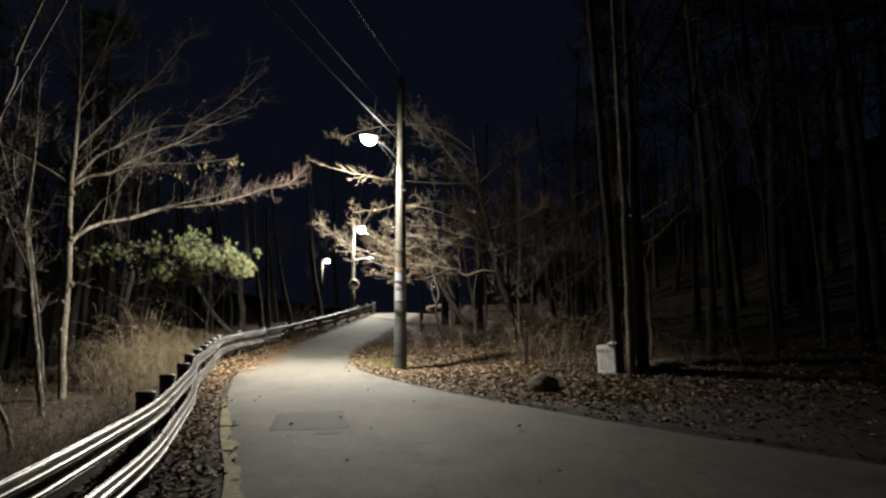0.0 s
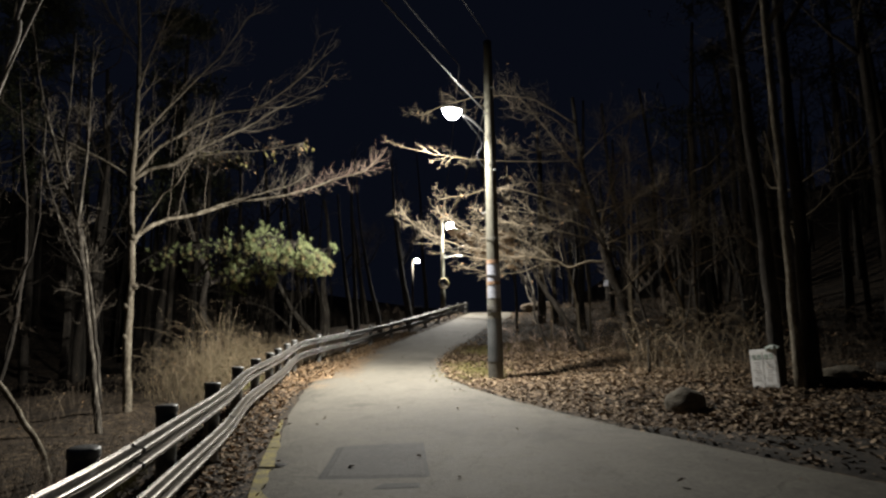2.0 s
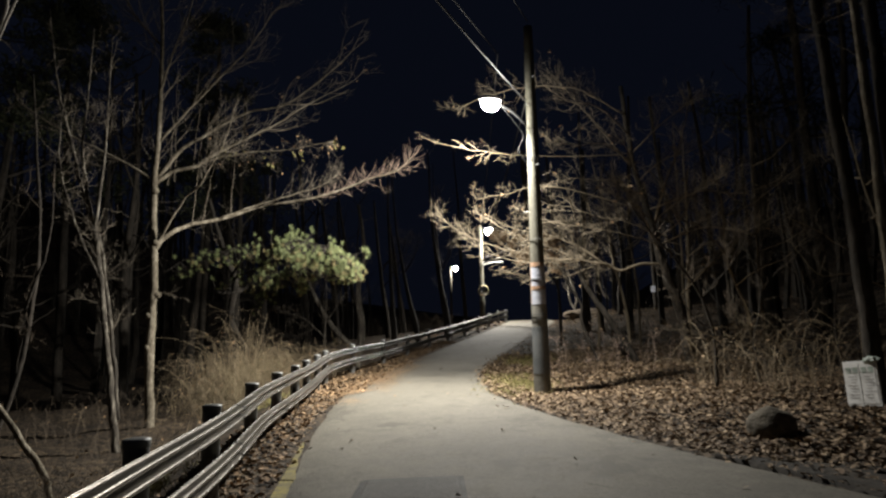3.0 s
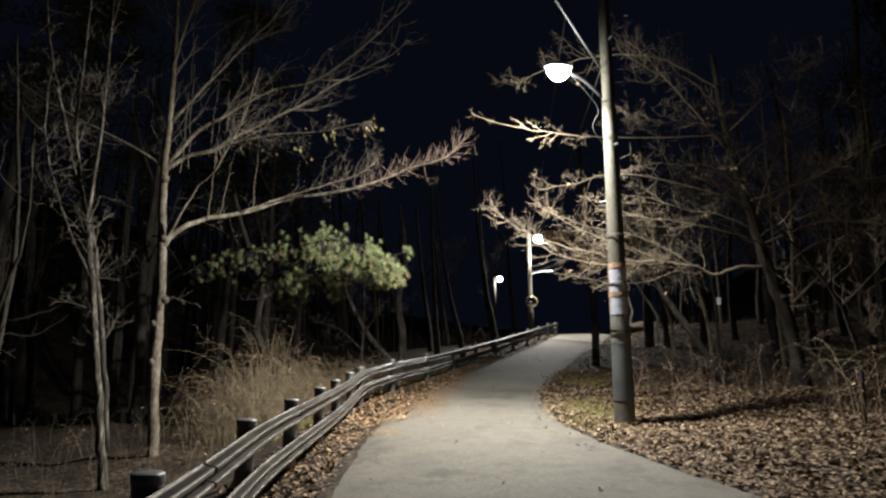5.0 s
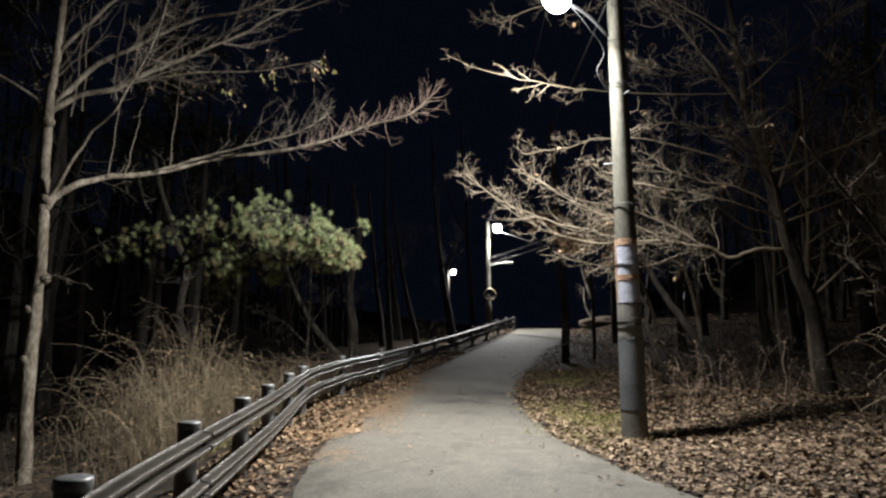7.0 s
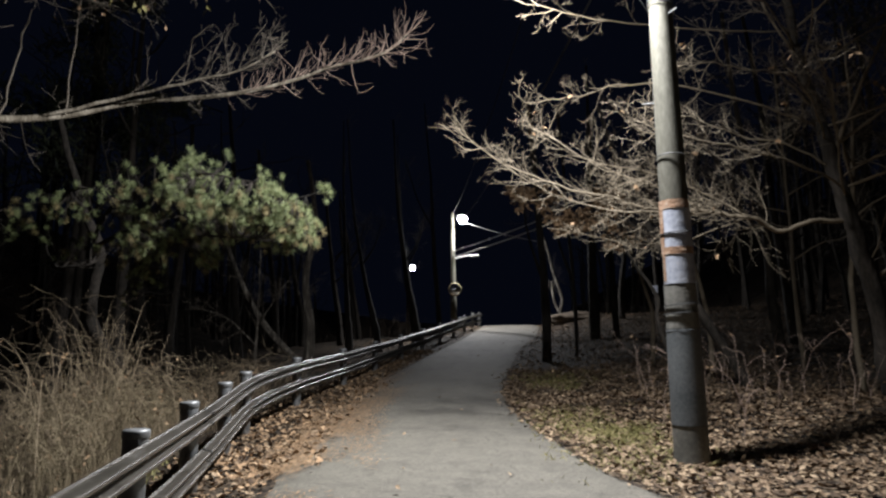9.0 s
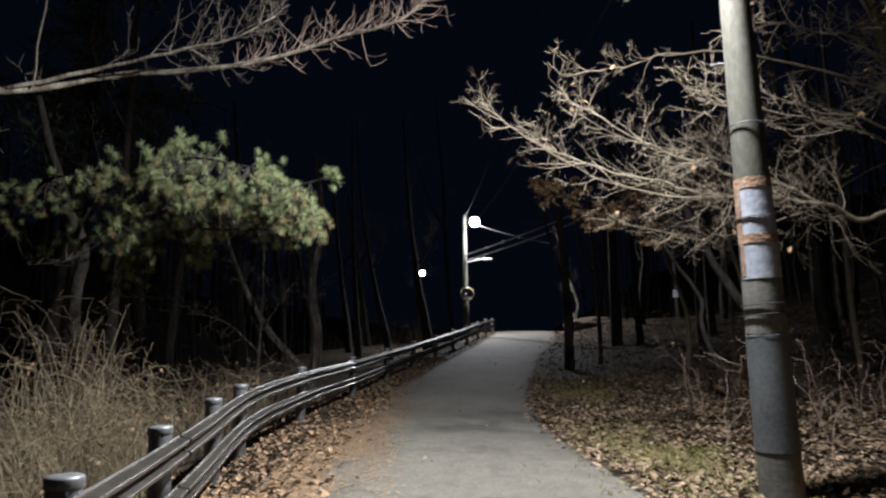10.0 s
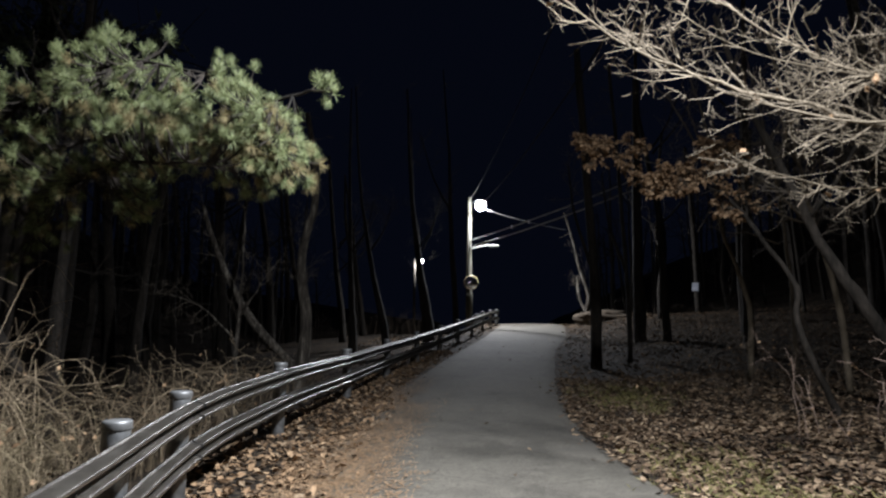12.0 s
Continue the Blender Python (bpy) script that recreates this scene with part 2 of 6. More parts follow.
GLOW = material("lit_lamp_glass", [(0.9, 0.9, 0.88), (0.95, 0.95, 0.93)], 5.0, 0.3, bump=0, emit=((1.0, 0.96, 0.88), 120))
ORANGE = material("faded_orange_plastic", [(0.28, 0.22, 0.12), (0.40, 0.33, 0.18)], 4.0, 0.6, bump=0.1)
MIRROR = material("convex_mirror", [(0.75, 0.76, 0.76), (0.82, 0.83, 0.83)], 2.0, 0.08, 1.0, bump=0)
STONE = material("grey_field_stone", [(0.04, 0.034, 0.025), (0.09, 0.078, 0.058), (0.15, 0.132, 0.10)], 5.0, 0.95, bump=0.9, bump_scale=24, fine=40)
BOARD = material("white_sign_face", [(0.546, 0.546, 0.5304), (0.624, 0.624, 0.6084), (0.663, 0.663, 0.6474)], 4.0, 0.6, bump=0.15, fine=20)
PRINT = material("faded_print", [(0.36, 0.35, 0.34), (0.46, 0.45, 0.44)], 20.0, 0.8, bump=0)
BAG = material("grey_green_plastic_bag", [(0.20, 0.26, 0.22), (0.42, 0.46, 0.42)], 7.0, 0.45, bump=0.5, fine=22)


# ---------------------------------------------------------------- the lie of the land
def smooth(t):
    t = min(1.0, max(0.0, t))
    return t * t * (3 - 2 * t)


def along(y, table):
    """Piecewise smooth value of a table of (y, value)."""
    if y <= table[0][0]:
        return table[0][1]
    for (a, va), (b, vb) in zip(table, table[1:]):
        if y <= b:
            return va + (vb - va) * (y - a) / (b - a)
    return table[-1][1]


RISE = [(-60, 0), (22, 0), (28, 0.15), (34, 0.45), (40, 0.85), (46, 1.25), (52, 1.58), (58, 1.5), (70, 0.7), (130, -3.0), (400, -8)]
EDGE_L = [(-40, -1.0), (0, -1.05), (3, -1.25), (6.1, -2.0), (8.7, -2.98), (12.7, -4.28), (15.2, -5.0), (18.6, -5.85), (21, -6.2), (24, -6.55), (29, -6.65), (34, -6.45), (42, -5.75), (50, -5.4), (60, -6.5), (75, -10.5), (140, -24)]
EDGE_R = [(-40, 14), (2, 12), (4, 8.2), (6, 5.4), (7.7, 4.0), (8.8, 3.1), (9.9, 2.3), (11.3, 1.4), (13.2, 0.1), (15.5, -1.1), (17, -1.75), (18, -2.2), (21.6, -2.95), (24, -3.35), (28, -3.4), (36.8, -3.0), (42.6, -2.2), (50, -1.85), (60, -2.6), (75, -6.5), (140, -20)]
RAIL = [(-30, -2.0), (-4, -1.75), (0, -1.8), (3.4, -2.2), (5.7, -2.62), (9.4, -3.72), (11.8, -4.60), (16.7, -6.0), (19.3, -6.75), (20.6, -7.0), (23.8, -7.25), (29, -7.25), (34, -7.0), (42, -6.3), (48, -5.85), (52.8, -5.58)]


def road_z(y):
    return along(y, RISE) + y * TAN


def soft_along(y, table, w=0.9):
    return sum(along(y + d * w, table) for d in (-1, -0.5, 0, 0.5, 1)) / 5


def ground_z(x, y):
    z = soft_along(y, RISE, 3) + y * TAN - 0.03
    left, right = soft_along(y, RAIL if y < 52 else EDGE_L) - x, x - soft_along(y, EDGE_R)
    n = noise.noise(Vector((x * 0.35, y * 0.35, 0)))
    f = noise.noise(Vector((x * 1.3, y * 1.3, 4)))
    if left > -0.5:
        k = smooth((left - 0.15) / 2.6)
        z += -0.72 * k + 0.16 * n * k + 0.05 * f * k + 0.05 * smooth((left + 0.6) / 0.5)
        if y < 14:
            z -= 0.6 * smooth((14 - y) / 5) * smooth((left - 0.4) / 2.0)
        if left > 8:
            z -= 0.10 * min(left - 8, 20)
        if left > 14:
            z += 16.0 * smooth((left - 14) / 34)
    elif right > 0:
        k = smooth(right / 0.9)
        z += -0.03 * k + 0.26 * smooth((right - 0.8) / 4.0) + (0.14 * n + 0.06 * f) * k * smooth(right / 3)
        if right > 6:
            z += 0.045 * min(right - 6, 20)
        if right > 12:
            z += 17.0 * smooth((right - 12) / 40)
        if y > 34 and right > 0.4:
            z += 0.35 * smooth((right - 0.4) / 2.5) * smooth((y - 40) / 8)
    return z


# ---------------------------------------------------------------- mesh helpers
def part(name, data, mat, parent=None, label=""):
    """Links a bmesh, or vertices and faces, as one mesh object, under a thing or a part."""
    me = bpy.data.meshes.new(name)
    if isinstance(data, bmesh.types.BMesh):
        data.to_mesh(me)
        data.free()
    else:
        me.from_pydata([tuple(v) for v in data[0]], [], data[1])
        me.update()
    me.materials.append(mat)
    ob = new(name, me)
    if parent:
        ob.parent = parent
    if label:
        ob["label"] = label
    return ob


def shade_smooth(ob):
    ob.data.polygons.foreach_set("use_smooth", [True] * len(ob.data.polygons))
    ob.data.update()
    return ob


def thing(name, place, label, category, group="", kind=""):
    ob = new(name)
    ob.location = place
    ob.empty_display_size = 0.2
    return tagged(ob, label, category, group, kind)


def tube(mesh, pts, radii, sides=6, cap=True):
    """Adds a bent, tapering tube to mesh = (vertices, faces)."""
    V, F = mesh
    base, n = len(V), len(pts)
    pts = [Vector(p) for p in pts]
    side = None
    for i, p in enumerate(pts):
        d = (pts[min(i + 1, n - 1)] - pts[max(i - 1, 0)])
        if d.length < 1e-6:
            d = Vector((0, 0, 1))
        d.normalize()
        if side is None:
            side = d.orthogonal().normalized()
        else:
            side = side - d * side.dot(d)
            if side.length < 1e-5:
                side = d.orthogonal()
            side.normalize()
        other = d.cross(side)
        for k in range(sides):
            a = 2 * math.pi * k / sides
            V.append(p + (side * math.cos(a) + other * math.sin(a)) * radii[i])
    for i in range(n - 1):
        for k in range(sides):
            a, b = base + i * sides + k, base + i * sides + (k + 1) % sides
            F.append((a, b, b + sides, a + sides))
    if cap and sides > 2:
        F.append(tuple(base + k for k in reversed(range(sides))))
        F.append(tuple(base + (n - 1) * sides + k for k in range(sides)))


def curve_through(pts, steps=4):
    """Catmull-Rom points through a short list of places."""
    P = [Vector(p) for p in pts]
    P = [P[0] * 2 - P[1]] + P + [P[-1] * 2 - P[-2]]
    out = []
    for i in range(1, len(P) - 2):
        for s in range(steps):
            t = s / steps
            a, b, c, d = P[i - 1], P[i], P[i + 1], P[i + 2]
            out.append(0.5 * (2 * b + (c - a) * t + (2 * a - 5 * b + 4 * c - d) * t * t + (3 * b - a - 3 * c + d) * t ** 3))
    out.append(P[-2])
    return out


def lerp_list(a, b, n, power=1.0):
    return [a + (b - a) * (i / max(1, n - 1)) ** power for i in range(n)]


def rough_limb(mesh, pts, r0, r1, sides=8, wob=0.012, steps=4, rnd=random):
    c = curve_through(pts, steps)
    c = [p + Vector((rnd.uniform(-wob, wob), rnd.uniform(-wob, wob), rnd.uniform(-wob, wob))) for p in c]
    r = [v * rnd.uniform(0.92, 1.1) for v in lerp_list(r0, r1, len(c))]
    tube(mesh, c, r, sides)
    return c


def shoot(mesh, start, way, length, r, rnd, depth=2, bias=(0, 0, 0.25), curl=0.25, kids=4, sides=3, spread=0.8, leaves=None, leaf_rate=0.0):
    """A twig that wanders and forks."""
    n = max(3, int(length / 0.12)) if depth > 0 else 4
    n = min(n, 9)
    pts, d, p = [Vector(start)], Vector(way).normalized(), Vector(start)
    bias = Vector(bias)
    for _ in range(n):
        d = (d + Vector((rnd.gauss(0, curl), rnd.gauss(0, curl), rnd.gauss(0, curl))) * 0.6 + bias * 0.25).normalized()
        p = p + d * (length / n)
        pts.append(p)
    tube(mesh, pts, lerp_list(r, max(0.0016, r * 0.35), len(pts)), sides, cap=False)
    if leaves is not None and rnd.random() < leaf_rate:
        leaves.append((pts[-1], d))
    if depth <= 0:
        return
    for k in range(kids):
        i = rnd.randint(1, n)
        dd = (pts[i] - pts[i - 1]).normalized()
        off = Vector((rnd.gauss(0, 1), rnd.gauss(0, 1), rnd.gauss(0, 1))).normalized()
        shoot(mesh, pts[i], dd * (1 - spread * 0.45) + off * spread, length * rnd.uniform(0.32, 0.62), r * 0.55, rnd, depth - 1, bias, curl, kids, sides, spread, leaves, leaf_rate)


def leaf_shape(mesh, place, size, rnd, way=None, flat=0.35):
    """One curled leaf of four triangles."""
    V, F = mesh
    b = len(V)
    if way is None:
        a = rnd.uniform(0, 6.283)
        way = Vector((math.cos(a), math.sin(a), rnd.gauss(0, flat)))
    way = Vector(way).normalized()
    up = Vector((rnd.gauss(0, flat), rnd.gauss(0, flat), 1))
    wide = way.cross(up).normalized()
    nor = wide.cross(way)
    p, L, W, c = Vector(place), size, size * rnd.uniform(0.45, 0.72), size * rnd.uniform(-0.05, 0.28)
    V.extend([p, p + way * L * 0.5 + wide * W * 0.5 + nor * c, p + way * L + nor * c * rnd.uniform(0.2, 1.2), p + way * L * 0.5 - wide * W * 0.5 + nor * c * 0.8, p + way * L * 0.5])
    F.extend([(b, b + 1, b + 4), (b + 1, b + 2, b + 4), (b + 2, b + 3, b + 4), (b + 3, b, b + 4)])


LOBES = [(0.0, 0.0), (0.16, 0.17), (0.30, 0.12), (0.46, 0.30), (0.62, 0.20), (0.80, 0.27), (1.0, 0.0)]


def lobed_leaf(mesh, place, size, rnd, tilt):
    """One fallen oak leaf: lobed, folded along its rib and curled."""
    V, F = mesh
    b = len(V)
    a = rnd.uniform(0, 6.283)
    way = Vector((math.cos(a), math.sin(a), rnd.gauss(0, tilt))).normalized()
    up = Vector((rnd.gauss(0, tilt), rnd.gauss(0, tilt), 1))
    wide = way.cross(up).normalized()
    nor = wide.cross(way)
    curl, fold, w = rnd.uniform(-0.5, 0.7), rnd.uniform(-0.5, 0.6), rnd.uniform(0.8, 1.35)
    p = Vector(place)
    for u, s in LOBES:
        rib = p + way * (size * u) + nor * (size * curl * (u - 0.5) ** 2)
        V.append(rib)
        if s:
            for q in (-1, 1):
                V.append(rib + wide * (q * s * w * size * rnd.uniform(0.8, 1.15)) + nor * (abs(s) * fold * size + rnd.gauss(0, 0.03) * size))
    F.append((b, b + 2, b + 1))
    F.append((b, b + 1, b + 3))
    for k in range(4):
        r0, r1 = b + 1 + 3 * k, b + 4 + 3 * k
        F.append((r0, r0 + 1, r1 + 1, r1))
        F.append((r0, r1, r1 + 2, r0 + 2))
    F.append((b + 13, b + 14, b + 16))
    F.append((b + 13, b + 16, b + 15))


def ring_solid(profile, sides=24):
    """A lathe of (radius, height) pairs about z, closed at both ends."""
    V, F = [], []
    for r, z in profile:
        for k in range(sides):
            a = 2 * math.pi * k / sides
            V.append((r * math.cos(a), r * math.sin(a), z))
    for i in range(len(profile) - 1):
        for k in range(sides):
            a, b = i * sides + k, i * sides + (k + 1) % sides
            F.append((a, b, b + sides, a + sides))
    F.append(tuple(reversed(range(sides))))
    F.append(tuple((len(profile) - 1) * sides + k for k in range(sides)))
    return V, F


def box_bm(sx, sy, sz, bevel=0.0, seg=2):
    bm = bmesh.new()
    bmesh.ops.create_cube(bm, size=1.0, matrix=Matrix.Diagonal((sx, sy, sz, 1)))
    if bevel:
        bmesh.ops.bevel(bm, geom=bm.edges[:], offset=bevel, segments=seg, affect="EDGES", profile=0.5)
    return bm


# ---------------------------------------------------------------- ground and road
def grid_mesh(xs, ys, zf):
    V = [(x, y, zf(x, y)) for y in ys for x in xs]
    w = len(xs)
    F = [(j * w + i, j * w + i + 1, (j + 1) * w + i + 1, (j + 1) * w + i) for j in range(len(ys) - 1) for i in range(w - 1)]
    return V, F


def steps_of(*spans):
    out = []
    for a, b, s in spans:
        out += list(np.arange(a, b, s))
    return out + [spans[-1][1]]


gx = steps_of((-420, -80, 50), (-80, -20, 3), (-20, -12, 0.8), (-12, 7, 0.22), (7, 20, 0.9), (20, 70, 3), (70, 420, 50))
gy = steps_of((-300, -40, 40), (-40, -4, 2.5), (-4, 30, 0.25), (30, 58, 0.6), (58, 140, 5), (140, 500, 60))
shade_smooth(tagged(part("ground", grid_mesh(gx, gy, ground_z), SOIL), "dark forest soil under dead leaves", "ground", kind="structure"))


def road_mesh():
    V, F, cols = [], [], 17
    ys = steps_of((-30, -4, 1.0), (-4, 30, 0.2), (30, 56, 0.5), (56, 90, 2))
    for y in ys:
        a, b = soft_along(y, EDGE_L), soft_along(y, EDGE_R)
        a += 0.05 * noise.noise(Vector((y * 1.7, 0, 3))) + 0.03 * noise.noise(Vector((y * 6, 0, 3)))
        b += 0.07 * noise.noise(Vector((y * 1.5, 9, 3))) + 0.03 * noise.noise(Vector((y * 6, 9, 3)))
        for i in range(cols):
            u = i / (cols - 1)
            x = a + (b - a) * u
            z = soft_along(y, RISE, 3) + y * TAN + 0.03 * (1 - (2 * u - 1) ** 2) + 0.008 * noise.noise(Vector((x * 0.8, y * 0.8, 1)))
            if i in (0, cols - 1):
                z -= 0.05
            V.append((x, y, z))
    for j in range(len(ys) - 1):
        for i in range(cols - 1):
            q = j * cols + i
            F.append((q, q + 1, q + cols + 1, q + cols))
    return V, F


shade_smooth(tagged(part("road", road_mesh(), ASPHALT), "narrow worn grey asphalt lane climbing through the wood", "road", kind="structure"))


def verge_mesh():
    """Bare trodden earth that runs from the asphalt's ragged edge into the wood."""
    V, F, cols = [], [], 30
    ys = list(np.arange(2.5, 11.9, 0.2))
    for y in ys:
        a = soft_along(y, EDGE_R) - 0.10 + 0.16 * noise.noise(Vector((y * 1.1, 4, 3))) + 0.07 * noise.noise(Vector((y * 5, 4, 3)))
        w = 5.5 * smooth((12.1 - y) / 2.6) + 0.05
        for i in range(cols):
            x = a + w * i / (cols - 1) + 0.25 * noise.noise(Vector((y * 0.9, i * 0.2, 8))) * i / cols
            z = max(ground_z(x, y) + 0.03, on_road(x, y) + 0.008) if x < soft_along(y, EDGE_R) + 0.3 else ground_z(x, y) + 0.035
            V.append((x, y, z + 0.02 * noise.noise(Vector((x * 2.5, y * 2.5, 2))) - (0.05 if i in (0, cols - 1) else 0)))
    for j in range(len(ys) - 1):
        for i in range(cols - 1):
            q = j * cols + i
            F.append((q, q + 1, q + cols + 1, q + cols))
    return V, F


def on_road(x, y):
    a, b = soft_along(y, EDGE_L), soft_along(y, EDGE_R)
    u = min(1.0, max(0.0, (x - a) / (b - a)))
    return soft_along(y, RISE, 3) + y * TAN + 0.03 * (1 - (2 * u - 1) ** 2) + 0.008 * noise.noise(Vector((x * 0.8, y * 0.8, 1)))


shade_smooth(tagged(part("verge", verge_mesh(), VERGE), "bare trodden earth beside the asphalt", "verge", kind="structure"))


def road_patch(name, corners, lift, mat, label, n=14):
    (x0, y0), (x1, y1), (x2, y2), (x3, y3) = corners
    V, F = [], []
    for j in range(n + 1):
        for i in range(n + 1):
            u, v = i / n, j / n
            x = (x0 * (1 - u) + x1 * u) * (1 - v) + (x3 * (1 - u) + x2 * u) * v
            y = (y0 * (1 - u) + y1 * u) * (1 - v) + (y3 * (1 - u) + y2 * u) * v
            if i in (0, n) or j in (0, n):
                x += 0.02 * noise.noise(Vector((x * 5, y * 5, 0)))
                y += 0.03 * noise.noise(Vector((x * 5, y * 5, 7)))
            V.append((x, y, on_road(x, y) + (lift if 0 < i < n and 0 < j < n else -0.004)))
    F = [(j * (n + 1) + i, j * (n + 1) + i + 1, (j + 1) * (n + 1) + i + 1, (j + 1) * (n + 1) + i) for j in range(n) for i in range(n)]
    return tagged(part(name, (V, F), mat), label, "road patch", kind="structure")


road_patch("patch_seam", [(-2.34, 8.65), (-1.19, 8.75), (-1.56, 10.48), (-2.61, 10.2)], 0.004, SEAM, "dark tar seam round an asphalt repair")
road_patch("road_patch", [(-2.30, 8.70), (-1.24, 8.80), (-1.60, 10.42), (-2.55, 10.15)], 0.009, PATCH, "squarish darker asphalt repair in the lane")


road_patch("pothole", [(-1.74, 8.36), (-1.22, 8.42), (-1.28, 8.63), (-1.66, 8.60)], 0.005, SEAM, "small dark broken hole beside an asphalt repair", 6)
road_patch("pothole", [(-3.02, 9.25), (-2.86, 9.25), (-2.86, 9.36), (-3.02, 9.36)], 0.005, SEAM, "small dark hole at the asphalt edge", 5)


def edge_line():
    V, F = [], []
    for i, y in enumerate(np.arange(4.6, 12.2, 0.05)):
        a = soft_along(y, EDGE_L)
        w = 0.15 + 0.12 * noise.noise(Vector((y * 2.2, 2, 2)))
        for dx in (0.03, 0.03 + w * (1 - 0.7 * smooth((y - 9.5) / 2.7))):
            V.append((a + dx, y, on_road(a + dx, y) + 0.004))
        if i and noise.noise(Vector((y * 3.1, 7, 5))) > -0.4:
            q = 2 * i
            F.append((q - 2, q - 1, q + 1, q))
    return V, F


tagged(part("edge_line", edge_line(), PAINT), "worn yellow paint line along the asphalt edge", "road marking", kind="structure")


# ---------------------------------------------------------------- guard rail
def rail_path():
    pts = [Vector((soft_along(y, RAIL, 0.6), y, 0)) for y in np.arange(-16, 52.8, 0.1)]
    dist = [0.0]
    for a, b in zip(pts, pts[1:]):
        dist.append(dist[-1] + (b - a).length)
    return pts, dist


LIFT = [(-40, 0), (11, 0), (13.4, -0.015), (16.9, -0.03), (18.5, 0.0), (20, 0.055), (22.9, 0.075), (26, 0.04), (36, 0)]
RAIL_PTS, RAIL_D = rail_path()
RAIL_LEN = RAIL_D[-1]


def rail_at(s):
    i = int(np.searchsorted(RAIL_D, s))
    i = min(max(i, 1), len(RAIL_PTS) - 1)
    t = (s - RAIL_D[i - 1]) / (RAIL_D[i] - RAIL_D[i - 1])
    p = RAIL_PTS[i - 1].lerp(RAIL_PTS[i], t)
    d = (RAIL_PTS[min(i + 3, len(RAIL_PTS) - 1)] - RAIL_PTS[max(i - 4, 0)]).normalized()
    p.z = soft_along(p.y, RISE, 3) + p.y * TAN + soft_along(p.y, LIFT)
    return p, d


# profile of a two-ridged beam: (outwards towards the road, height); flat ridge faces, steep flanks, a deep groove
BEAM_H = 0.19
WAVE = [(0.042 + 0.040 * math.tanh(1.9 * -math.cos(4 * math.pi * (h + 0.5))), BEAM_H * h) for h in np.linspace(-0.5, 0.5, 29)]
HIGH_BEAM = 0.682


def low_beam(y):
    """Height of the lower beam, which closes up to the upper one beyond the bend."""
    return HIGH_BEAM - 0.37 + 0.055 * smooth((y - 15) / 6)


def beam_mesh(s0, s1, height, proud):
    V, F = [], []
    n = max(2, int((s1 - s0) / 0.25))
    prof = [(a + proud, b) for a, b in WAVE] + [(a + proud - 0.006, b) for a, b in reversed(WAVE)]
    m = len(prof)
    for i in range(n + 1):
        p, d = rail_at(s0 + (s1 - s0) * i / n)
        out = Vector((d.y, -d.x, 0))
        sag = 0.008 * noise.noise(Vector((p.y * 0.5, height, 0)))
        for a, b in prof:
            V.append(p + out * (a + 0.09 + sag) + Vector((0, 0, (height if height > 0.5 else low_beam(p.y)) + b + sag)))
        if i:
            for k in range(m):
                q, r = (i - 1) * m + k, (i - 1) * m + (k + 1) % m
                F.append((q, q + m, r + m, r))
    # end faces have corners of their own, so that the sides stay smooth to the end
    ends = [V[k].copy() for k in range(m)], [V[n * m + k].copy() for k in range(m)]
    for ring in ends:
        base = len(V)
        V.extend(ring)
        for k in range(m // 2 - 1):
            F.append((base + k, base + k + 1, base + m - 2 - k, base + m - 1 - k))
    return V, F


